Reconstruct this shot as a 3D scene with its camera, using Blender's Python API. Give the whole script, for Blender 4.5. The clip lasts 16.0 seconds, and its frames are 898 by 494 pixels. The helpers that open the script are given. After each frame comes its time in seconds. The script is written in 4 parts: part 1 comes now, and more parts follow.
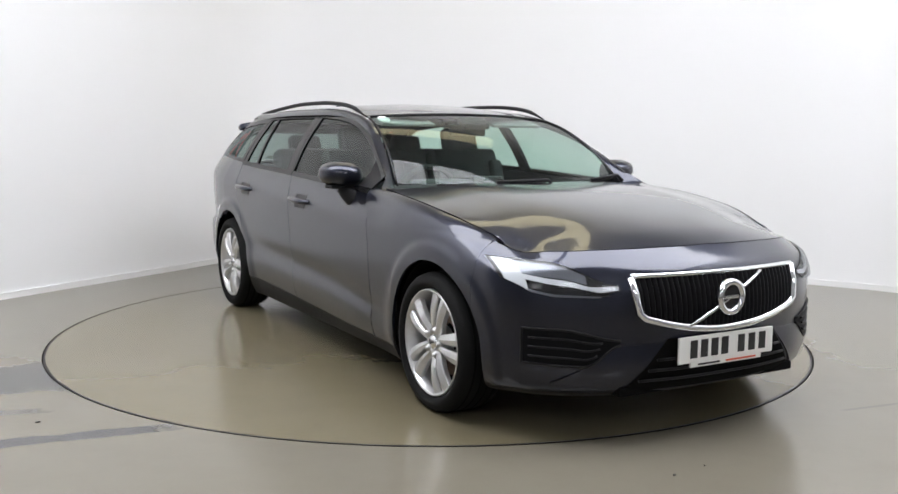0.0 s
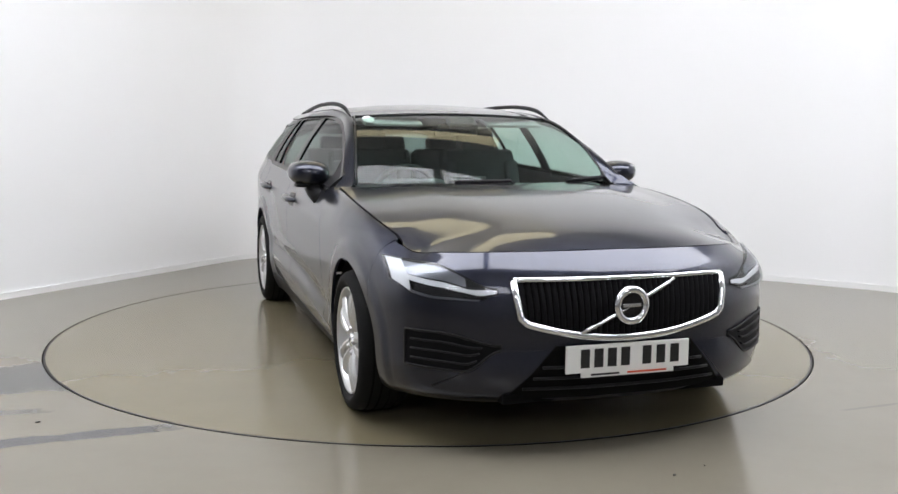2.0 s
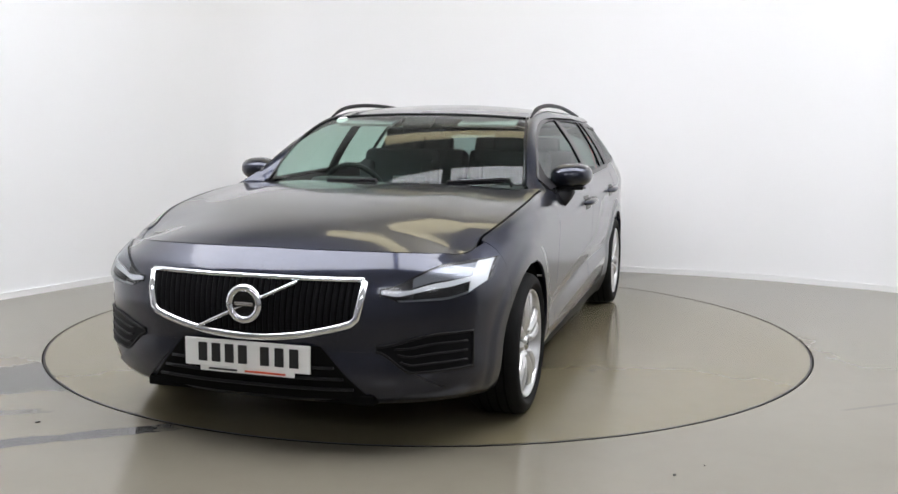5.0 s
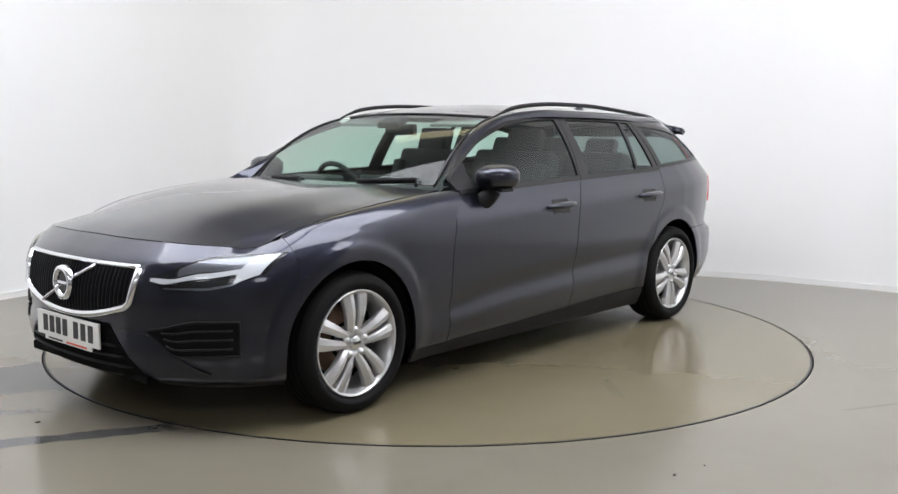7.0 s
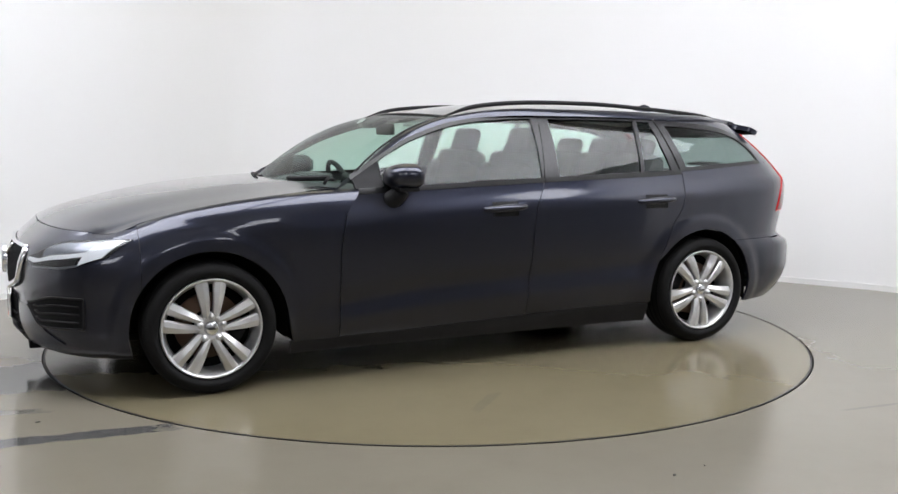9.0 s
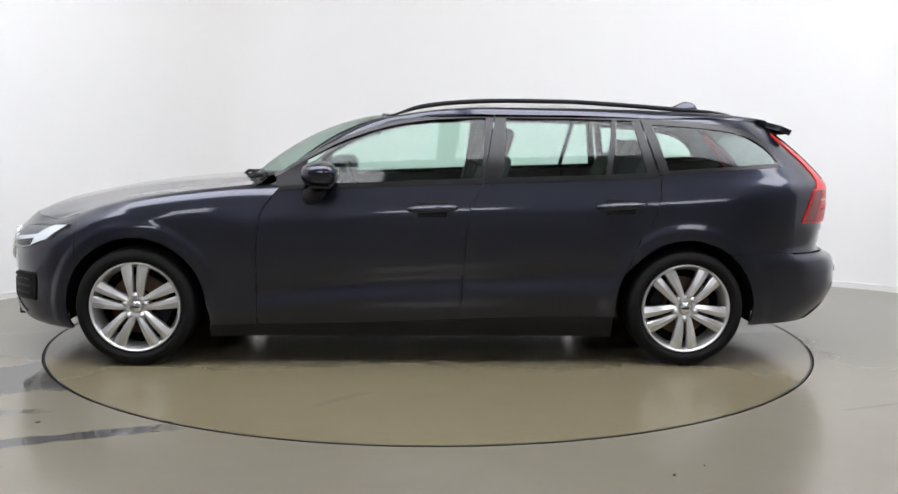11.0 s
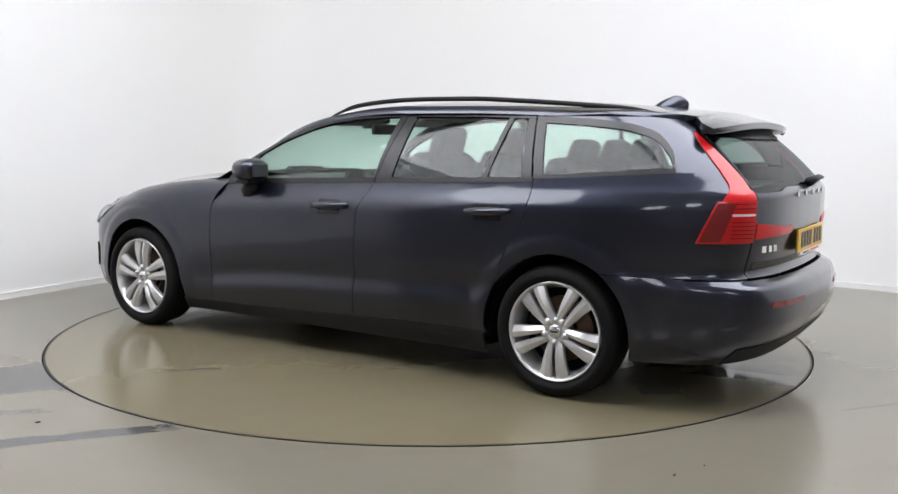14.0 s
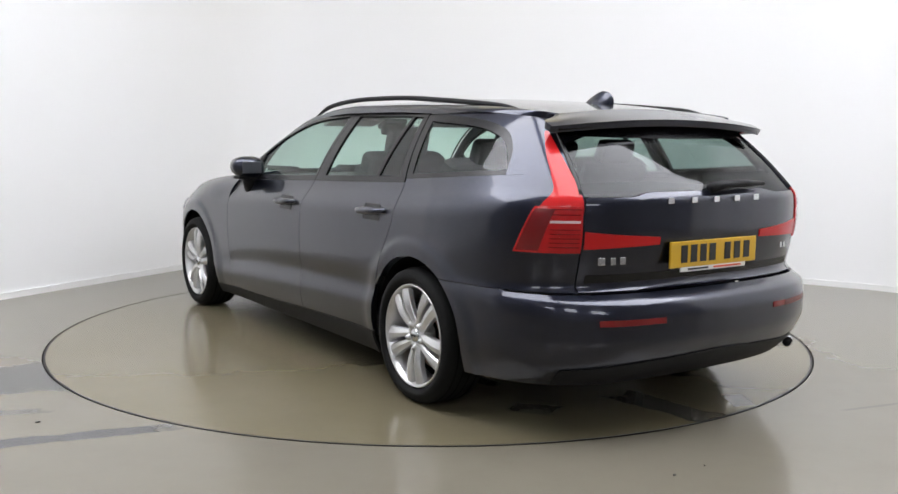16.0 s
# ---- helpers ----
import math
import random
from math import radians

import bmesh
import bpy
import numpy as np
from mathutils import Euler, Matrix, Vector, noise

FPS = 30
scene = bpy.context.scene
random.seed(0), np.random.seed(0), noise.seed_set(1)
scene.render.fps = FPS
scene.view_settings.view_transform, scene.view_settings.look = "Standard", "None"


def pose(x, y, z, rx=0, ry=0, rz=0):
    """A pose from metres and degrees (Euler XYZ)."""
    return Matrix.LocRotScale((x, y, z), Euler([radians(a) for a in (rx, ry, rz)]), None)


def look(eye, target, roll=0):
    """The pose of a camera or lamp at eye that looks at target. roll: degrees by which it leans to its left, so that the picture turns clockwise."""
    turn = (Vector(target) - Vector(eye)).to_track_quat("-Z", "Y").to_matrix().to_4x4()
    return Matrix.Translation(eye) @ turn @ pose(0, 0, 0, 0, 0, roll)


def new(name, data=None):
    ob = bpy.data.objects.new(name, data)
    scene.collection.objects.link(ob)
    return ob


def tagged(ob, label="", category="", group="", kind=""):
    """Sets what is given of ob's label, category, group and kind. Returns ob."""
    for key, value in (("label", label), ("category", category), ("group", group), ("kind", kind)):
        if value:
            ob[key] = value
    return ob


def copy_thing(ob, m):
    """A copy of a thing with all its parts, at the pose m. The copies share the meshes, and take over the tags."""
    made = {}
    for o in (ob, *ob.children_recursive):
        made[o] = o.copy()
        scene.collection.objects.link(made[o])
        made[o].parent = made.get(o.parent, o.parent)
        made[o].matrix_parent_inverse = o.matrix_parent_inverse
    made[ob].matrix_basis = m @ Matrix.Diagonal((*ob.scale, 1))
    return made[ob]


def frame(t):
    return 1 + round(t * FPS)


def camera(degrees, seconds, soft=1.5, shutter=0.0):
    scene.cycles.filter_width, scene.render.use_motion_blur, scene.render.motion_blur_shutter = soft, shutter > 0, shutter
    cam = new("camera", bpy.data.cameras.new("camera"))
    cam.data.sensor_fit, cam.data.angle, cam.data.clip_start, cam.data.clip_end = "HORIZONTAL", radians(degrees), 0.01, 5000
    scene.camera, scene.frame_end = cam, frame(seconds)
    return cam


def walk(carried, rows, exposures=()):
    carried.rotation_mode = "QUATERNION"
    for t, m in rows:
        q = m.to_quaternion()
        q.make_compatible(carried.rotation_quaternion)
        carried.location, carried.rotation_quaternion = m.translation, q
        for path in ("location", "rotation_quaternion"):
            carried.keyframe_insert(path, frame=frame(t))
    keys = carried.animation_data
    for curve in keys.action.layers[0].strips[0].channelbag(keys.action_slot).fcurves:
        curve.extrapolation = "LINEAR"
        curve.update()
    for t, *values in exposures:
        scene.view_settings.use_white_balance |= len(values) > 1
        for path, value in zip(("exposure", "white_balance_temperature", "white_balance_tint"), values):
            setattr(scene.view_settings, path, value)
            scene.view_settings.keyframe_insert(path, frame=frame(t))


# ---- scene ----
# ---------------------------------------------------------------- camera
cam = camera(51.22, 16.0)
EYE = (0.0, -5.776, 1.215)
AIM = look(EYE, (0.0186 * 8, -5.776 + 0.99256 * 8, 1.215 - 0.12036 * 8), 0.557)
walk(cam, [(0.0, AIM), (16.0, AIM)])

# heading of the turntable, seconds and degrees
HEADING = ((0, -60.86), (0.5, -61.44), (1, -63.56), (1.5, -67.05), (2, -72.59), (2.5, -78.64), (3, -84.55), (3.5, -90.46), (4, -96.38), (4.5, -102.3), (5, -108.22), (5.5, -114.13), (6, -120.04), (6.5, -125.96), (7, -131.86), (7.5, -137.77), (8, -143.66), (8.5, -149.56), (9, -155.44), (9.5, -161.32), (10, -167.2), (10.5, -173.06), (11, -178.92), (11.5, -184.76), (12, -190.6), (12.5, -196.43), (13, -202.25), (13.5, -208.07), (14, -213.87), (14.5, -219.66), (15, -225.44), (15.5, -231.21), (16, -236.96))
DISC_R = 2.237
ON_DISC = (0.110, 0.049)

# ---------------------------------------------------------------- world and exposure
world = bpy.data.worlds.new("world")
world.use_nodes = True
world.node_tree.nodes["Background"].inputs[0].default_value = (0.5, 0.52, 0.55, 1)
world.node_tree.nodes["Background"].inputs[1].default_value = 0.05
scene.world = world
scene.view_settings.exposure = 0.0
PANEL_COOL = (0.93, 0.94, 1.0)
PANEL_WARM = (1.0, 0.90, 0.60)
CEILING = 4.7
COOL_POWER = 7.0
SOFTBOX_POWER = 5.5
WARM_POWER = 2.0


# ---------------------------------------------------------------- materials
def material(name, color=(0.5, 0.5, 0.5), rough=0.5, metal=0.0, **more):
    m = bpy.data.materials.new(name)
    m.use_nodes = True
    b = m.node_tree.nodes["Principled BSDF"]
    b.inputs["Base Color"].default_value = (*color, 1)
    b.inputs["Roughness"].default_value = rough
    b.inputs["Metallic"].default_value = metal
    for key, value in more.items():
        b.inputs[key.replace("_", " ").title().replace("Ior", "IOR")].default_value = value
    return m


def add(m, kind, **props):
    n = m.node_tree.nodes.new("ShaderNode" + kind)
    for key, value in props.items():
        if key in n.inputs:
            n.inputs[key].default_value = value
        else:
            setattr(n, key, value)
    return n


def link(m, a, b):
    m.node_tree.links.new(a, b)


def shader(m):
    return m.node_tree.nodes["Principled BSDF"]


def coords(m, scale=(1, 1, 1), kind="Object"):
    c, p = add(m, "TexCoord"), add(m, "Mapping")
    p.inputs["Scale"].default_value = scale
    link(m, c.outputs[kind], p.inputs["Vector"])
    return p.outputs["Vector"]


def noise_of(m, vec, scale, detail=4.0, rough=0.5):
    n = add(m, "TexNoise")
    n.inputs["Scale"].default_value, n.inputs["Detail"].default_value, n.inputs["Roughness"].default_value = scale, detail, rough
    link(m, vec, n.inputs["Vector"])
    return n.outputs["Fac"]


def ramp(m, fac, lo, hi, a=(0, 0, 0, 1), b=(1, 1, 1, 1)):
    r = add(m, "ValToRGB")
    r.color_ramp.elements[0].position, r.color_ramp.elements[1].position = lo, hi
    r.color_ramp.elements[0].color, r.color_ramp.elements[1].color = a, b
    link(m, fac, r.inputs["Fac"])
    return r.outputs["Color"]


def mix(m, fac, a, b, blend="MIX"):
    n = add(m, "Mix", data_type="RGBA", blend_type=blend)
    for value, i in ((fac, 0), (a, 6), (b, 7)):
        if hasattr(value, "links"):
            link(m, value, n.inputs[i])
        else:
            n.inputs[i].default_value = value if i == 0 else (*value, 1)
    return n.outputs[2]


def math_of(m, op, a, b=0.0):
    n = add(m, "Math", operation=op)
    for value, i in ((a, 0), (b, 1)):
        if hasattr(value, "links"):
            link(m, value, n.inputs[i])
        else:
            n.inputs[i].default_value = value
    return n.outputs[0]


def bump(m, height, strength=0.2, dist=0.002):
    n = add(m, "Bump")
    n.inputs["Strength"].default_value, n.inputs["Distance"].default_value = strength, dist
    link(m, height, n.inputs["Height"])
    link(m, n.outputs["Normal"], shader(m).inputs["Normal"])


def smear(m, vec, wob, x, y, turn, half, wide):
    """A worn or wet mark on the floor: 1 inside an oblong with frayed edges."""
    p = add(m, "Mapping", vector_type="TEXTURE")
    p.inputs["Location"].default_value = (x, y, 0)
    p.inputs["Rotation"].default_value = (0, 0, radians(turn))
    p.inputs["Scale"].default_value = (half, wide, 1)
    link(m, vec, p.inputs["Vector"])
    s = add(m, "SeparateXYZ")
    link(m, p.outputs[0], s.inputs[0])
    ax, ay = math_of(m, "ABSOLUTE", s.outputs[0]), math_of(m, "ABSOLUTE", s.outputs[1])
    d = math_of(m, "MAXIMUM", ax, ay)
    d = math_of(m, "ADD", d, math_of(m, "MULTIPLY", math_of(m, "SUBTRACT", wob, 0.5), 1.6))
    return ramp(m, d, 0.75, 1.05, (1, 1, 1, 1), (0, 0, 0, 1))


def floor_material(name, marks, tint=(0.154, 0.139, 0.108)):
    m = material(name, tint, 0.3)
    v = coords(m)
    big, mid, fine = noise_of(m, v, 0.7, 5), noise_of(m, v, 5, 8, 0.6), noise_of(m, v, 60, 4, 0.7)
    col = mix(m, ramp(m, big, 0.30, 0.72), tint, [c * 1.08 + 0.006 for c in tint])
    col = mix(m, math_of(m, "MULTIPLY", ramp(m, mid, 0.45, 0.80), 0.22), col, [c * 0.82 for c in tint])
    wob = noise_of(m, v, 4.5, 9, 0.72)
    total = None
    for x, y, turn, half, wide, dark in marks:
        one = math_of(m, "MULTIPLY", smear(m, v, wob, x, y, turn, half, wide), dark)
        total = one if total is None else math_of(m, "MAXIMUM", total, one)
    if total is not None:
        col = mix(m, total, col, (0.060, 0.060, 0.060))
    link(m, col, shader(m).inputs["Base Color"])
    r = math_of(m, "ADD", 0.12, math_of(m, "MULTIPLY", big, 0.12))
    if total is not None:
        r = math_of(m, "SUBTRACT", r, math_of(m, "MULTIPLY", total, 0.12))
    link(m, r, shader(m).inputs["Roughness"])
    bump(m, math_of(m, "ADD", math_of(m, "MULTIPLY", mid, 0.7), math_of(m, "MULTIPLY", fine, 0.3)), 0.05, 0.001)
    return m


def wall_material():
    m = material("wall_paint", (0.82, 0.82, 0.815), 0.55)
    v = coords(m)
    patch, grain = noise_of(m, v, 0.8, 4), noise_of(m, v, 140, 3)
    scuff = ramp(m, noise_of(m, v, 3.2, 9, 0.75), 0.70, 0.80)
    col = mix(m, patch, (0.83, 0.83, 0.83), (0.80, 0.80, 0.79))
    col = mix(m, math_of(m, "MULTIPLY", scuff, 0.10), col, (0.5, 0.48, 0.44))
    link(m, col, shader(m).inputs["Base Color"])
    bump(m, grain, 0.08, 0.001)
    return m


FLOOR = floor_material("floor_paint", ((-2.62, -0.27, 27, 0.42, 0.035, 0.9), (-2.02, -1.27, 20, 0.56, 0.30, 0.85), (-1.42, -2.13, 20, 0.40, 0.055, 0.95), (-1.95, -1.85, 15, 0.3, 0.04, 0.5), (2.2, -1.6, 20, 0.4, 0.012, 0.25), (2.35, 1.1, -30, 0.35, 0.05, 0.12)))
DISC = floor_material("disc_paint", ((-1.98, 0.03, 8, 0.28, 0.10, 0.7), (-1.70, 0.55, 40, 0.12, 0.08, 0.45), (-2.1, -0.34, 60, 0.06, 0.1, 0.5), (0.45, 1.58, 45, 0.16, 0.03, 0.15), (-1.1, 0.48, 10, 0.2, 0.05, 0.4)), (0.142, 0.122, 0.076))
WALL = wall_material()
SKIRT = material("skirting_paint", (0.80, 0.80, 0.79), 0.35)
CEIL = material("ceiling_paint", (0.62, 0.62, 0.62), 0.8)
HALL_SHELL = material("hall_shell_grey", (0.32, 0.32, 0.33), 0.7)
STEEL_DARK = material("ring_steel", (0.03, 0.03, 0.03), 0.4, 0.8)


def glow(name, color, power):
    m = material(name, color, 0.5)
    shader(m).inputs["Emission Color"].default_value = (*color, 1)
    shader(m).inputs["Emission Strength"].default_value = power
    return m


# ---------------------------------------------------------------- mesh helpers
def mesh_of(name, verts, faces, mat, smooth=True):
    me = bpy.data.meshes.new(name)
    me.from_pydata([tuple(v) for v in verts], [], faces)
    me.materials.append(mat)
    me.polygons.foreach_set("use_smooth", [smooth] * len(me.polygons))
    me.update()
    return me


def part(name, bm, mat=None, parent=None, label="", smooth=False):
    """Link a bmesh, or a ready mesh, as one mesh object under a thing."""
    if isinstance(bm, bmesh.types.BMesh):
        me = bpy.data.meshes.new(name)
        bm.to_mesh(me)
        bm.free()
        me.materials.append(mat)
        me.polygons.foreach_set("use_smooth", [smooth] * len(me.polygons))
    else:
        me = bm
    ob = new(name, me)
    if parent:
        ob.parent = parent
    if label:
        ob["label"] = label
    return ob


def box(cx, cy, cz, sx, sy, sz, bevel=0.0, seg=2, m=None):
    bm = bmesh.new()
    bmesh.ops.create_cube(bm, size=1)
    bmesh.ops.transform(bm, matrix=Matrix.Diagonal((sx, sy, sz, 1)), verts=bm.verts)
    if bevel:
        bmesh.ops.bevel(bm, geom=bm.edges[:], offset=bevel, segments=seg, affect="EDGES", profile=0.6)
    if m is not None:
        bmesh.ops.transform(bm, matrix=m, verts=bm.verts)
    bmesh.ops.translate(bm, vec=(cx, cy, cz), verts=bm.verts)
    return bm


def spline(points, n):
    """n + 1 points on a smooth curve through the given ones."""
    p = [Vector(q) for q in points]
    p = [2 * p[0] - p[1]] + p + [2 * p[-1] - p[-2]]
    out, spans = [], len(p) - 3
    for i in range(n + 1):
        s = i / n * spans
        k = min(int(s), spans - 1)
        t = s - k
        a, b, c, d = p[k:k + 4]
        out.append(0.5 * ((2 * b) + (c - a) * t + (2 * a - 5 * b + 4 * c - d) * t * t + (3 * b - a - 3 * c + d) * t ** 3))
    return out


# ---------------------------------------------------------------- the studio
def studio():
    left = Vector((0.498, 0.867))
    foot = [Vector((-2.26, 2.34)) - left * s for s in (6.0, 4, 2, 1, 0)]
    corner = spline(((-2.0, 2.84), (-1.82, 3.13), (-1.55, 3.36), (-1.2, 3.43), (-0.7, 3.34)), 20)
    right = spline(((-0.2, 3.18), (0.9, 2.80), (1.958, 2.43), (2.473, 2.235), (2.894, 2.015), (3.275, 1.762), (3.684, 1.458), (4.9, 0.2), (5.5, -1.3), (5.7, -2.9)), 40)
    line = foot + [v.to_2d() for v in (Vector((*c, 0)) if len(c) == 2 else c for c in corner)] + [v.to_2d() for v in (Vector((*c, 0)) if len(c) == 2 else c for c in right)]
    high = CEILING

    def strip(out, z0, z1, depth):
        verts, faces = [], []
        for i, p in enumerate(line):
            a, b = line[max(i - 1, 0)], line[min(i + 1, len(line) - 1)]
            d = (b - a).normalized()
            nrm = Vector((d.y, -d.x))
            q, r = p + nrm * out, p + nrm * (out - depth)
            verts += [(q.x, q.y, z0), (q.x, q.y, z1), (r.x, r.y, z1), (r.x, r.y, z0)]
        for i in range(len(line) - 1):
            for k in range(4):
                a, b = 4 * i + k, 4 * i + (k + 1) % 4
                faces.append((a, a + 4, b + 4, b))
        return verts, faces

    wall = part("wall_curved", mesh_of("wall_curved", *strip(0, -0.02, high, 0.15), WALL))
    wall.data.set_sharp_from_angle(angle=radians(40))
    tagged(wall, "white painted seamless studio wall with rounded corner", "wall", kind="structure")
    base = part("baseboard", mesh_of("baseboard", *strip(0.014, 0.0, 0.043, 0.012), SKIRT, False))
    tagged(base, "white painted skirting board along the studio wall", "baseboard", kind="structure")
    cap = part("trim", mesh_of("trim", *strip(0.017, 0.041, 0.047, 0.015), SKIRT, False))
    tagged(cap, "thin white lip on top of the skirting", "trim", kind="structure")
    # unseen grey hall shell, added to close the place and set bounce and reflections
    for name, cx, cy, sx, sy in (("shell_south", 0, -8.1, 14, 0.2), ("shell_west", -6.9, -2.15, 0.2, 12.1), ("shell_east", 6.9, -2.15, 0.2, 12.1), ("shell_north", 0, 3.8, 14, 0.2)):
        w = part(name, box(cx, cy, 2.75, sx, sy, 5.54), HALL_SHELL)
        tagged(w, "plain grey hall wall, unseen and added to enclose the studio", "wall", kind="structure")
    ceil = part("ceiling", box(0.2, -2.2, high + 0.06, 13.4, 11.8, 0.1), CEIL)
    tagged(ceil, "white studio ceiling over the turntable", "ceiling", kind="structure")
    # unseen lid of the added hall shell
    roof = part("shell_top", box(0, -2.15, 5.6, 14, 12.1, 0.1), HALL_SHELL)
    tagged(roof, "plain grey hall ceiling, unseen and added", "ceiling", kind="structure")
    # floor with a round opening for the turntable
    n, hole = 144, DISC_R + 0.006
    verts, faces = [], []
    for i in range(n):
        a = 2 * math.pi * i / n
        c, s = math.cos(a), math.sin(a)
        far = 8.2 / max(abs(c), abs(s))
        verts += [(hole * c, hole * s, 0), (far * c, far * s, 0), (hole * c, hole * s, -0.08)]
    for i in range(n):
        a, b = 3 * i, 3 * ((i + 1) % n)
        faces += [(a, a + 1, b + 1, b), (a, b, b + 2, a + 2)]
    floor = part("floor", mesh_of("floor", verts, faces, FLOOR, False))
    tagged(floor, "olive grey painted concrete floor with dark worn marks", "floor", kind="structure")
    bm = bmesh.new()
    bmesh.ops.create_circle(bm, cap_ends=True, segments=96, radius=hole)
    bmesh.ops.translate(bm, vec=(0, 0, -0.08), verts=bm.verts)
    tagged(part("turntable_pit", bm, STEEL_DARK), "dark shallow pit under the turntable", "pit", kind="structure")


def turntable():
    root = tagged(new("turntable"), "large round painted turntable set flush in the floor", "turntable")
    bm = bmesh.new()
    bmesh.ops.create_cone(bm, cap_ends=True, segments=160, radius1=DISC_R - 0.012, radius2=DISC_R - 0.012, depth=0.078)
    bmesh.ops.translate(bm, vec=(0, 0, -0.039), verts=bm.verts)
    part("disc", bm, DISC, root)
    bm = bmesh.new()
    n = 160
    rings = [[bm.verts.new((r * math.cos(2 * math.pi * i / n), r * math.sin(2 * math.pi * i / n), z)) for i in range(n)] for r, z in ((DISC_R - 0.012, 0.0005), (DISC_R - 0.002, 0.0005), (DISC_R - 0.002, -0.07))]
    for a, b in zip(rings, rings[1:]):
        for i in range(n):
            bm.faces.new((a[i], b[i], b[(i + 1) % n], a[(i + 1) % n]))
    part("rim", bm, STEEL_DARK, root, "dark steel edge ring")
    return root


def ceiling_light(x, y, lx, ly, mat, label, z=None):
    root = tagged(new("ceiling_light"), label, "ceiling light", "studio ceiling lights")
    root.location = (x, y, z or CEILING)
    part("diffuser", box(0, 0, -0.03, lx, ly, 0.02), mat, root, "glowing flat diffuser")
    for sx, sy, dx, dy in ((lx + 0.08, 0.04, 0, ly / 2 + 0.02), (lx + 0.08, 0.04, 0, -ly / 2 - 0.02), (0.04, ly, lx / 2 + 0.02, 0), (0.04, ly, -lx / 2 - 0.02, 0)):
        part("frame", box(dx, dy, -0.02, sx, sy, 0.06), SKIRT, root)


studio()
TABLE = turntable()
COOL = glow("diffuser_cool", PANEL_COOL, COOL_POWER)
SOFTBOX = glow("diffuser_softbox", PANEL_COOL, SOFTBOX_POWER)
WARM = glow("diffuser_warm", PANEL_WARM, WARM_POWER)
for x in (-2.6, 2.8):
    ceiling_light(x, -1.75, 5.2, 2.8, COOL, "long cool white ceiling light panel over the studio")
for x in (-3.2, 0.3, 3.8):
    lamp = tagged(new("wall_light"), "square cool white softbox lamp high on the hall wall", "wall light", "softbox lamps on the hall wall")
    lamp.location = (x, -7.95, 3.5)
    part("frame", box(0, 0, 0, 1.7, 0.1, 1.3), SKIRT, lamp)
    part("diffuser", box(0, 0.07, 0, 1.6, 0.06, 1.2), SOFTBOX, lamp, "glowing flat diffuser")
ceiling_light(0.1, 2.05, 2.6, 0.9, WARM, "warm yellow ceiling light panel near the wall")

def fleck(x, y, size, turn):
    """A crumb of dirt lying on the floor."""
    bm = bmesh.new()
    bmesh.ops.create_icosphere(bm, subdivisions=2, radius=size)
    for v in bm.verts:
        k = 1 + 0.5 * noise.noise(v.co * 90 + Vector((x, y, 0)))
        v.co = Vector((v.co.x * k * 1.7, v.co.y * k, max(v.co.z * 0.4, -size * 0.3) + size * 0.3))
    ob = part("dirt_fleck", bm, DIRT, None)
    ob.location, ob.rotation_euler = (x, y, 0.0), (0, 0, turn)
    return tagged(ob, "small dark crumb of dirt on the floor", "dirt", "crumbs of dirt on the floor")


DIRT = material("dirt", (0.03, 0.026, 0.02), 0.9)
for spot in ((-1.64, -1.95, 0.007, 0.3), (0.88, -2.54, 0.006, 1.0), (1.02, -2.44, 0.004, 2.0), (2.02, -1.98, 0.006, 0.6)):
    fleck(*spot)


# ---------------------------------------------------------------- car materials
def paint_material():
    m = material("car_paint", (0.0130, 0.0148, 0.0250), 0.31, 0.9, coat_weight=1.0, coat_roughness=0.03, specular_ior_level=0.1)
    v = coords(m)
    flake = noise_of(m, v, 900, 2)
    col = mix(m, ramp(m, flake, 0.45, 0.7), (0.0130, 0.0148, 0.0250), (0.037, 0.042, 0.066))
    link(m, col, shader(m).inputs["Base Color"])
    dust = noise_of(m, v, 6, 6, 0.6)
    link(m, math_of(m, "ADD", 0.045, math_of(m, "MULTIPLY", dust, 0.06)), shader(m).inputs["Coat Roughness"])
    return m


def glass_material(name, tint, gloss=1.0):
    m = bpy.data.materials.new(name)
    m.use_nodes = True
    t = m.node_tree
    t.nodes.remove(t.nodes["Principled BSDF"])
    clear, shine, both, lay = add(m, "BsdfTransparent"), add(m, "BsdfGlossy"), add(m, "MixShader"), add(m, "LayerWeight")
    clear.inputs[0].default_value = (*tint, 1)
    shine.inputs["Roughness"].default_value = 0.01
    shine.inputs["Color"].default_value = (gloss, gloss, gloss, 1)
    lay.inputs["Blend"].default_value = 0.5
    rise = math_of(m, "POWER", lay.outputs["Facing"], 3.3)
    link(m, math_of(m, "ADD", 0.05, math_of(m, "MULTIPLY", rise, 0.62)), both.inputs[0])
    link(m, clear.outputs[0], both.inputs[1])
    link(m, shine.outputs[0], both.inputs[2])
    link(m, both.outputs[0], t.nodes["Material Output"].inputs[0])
    return m


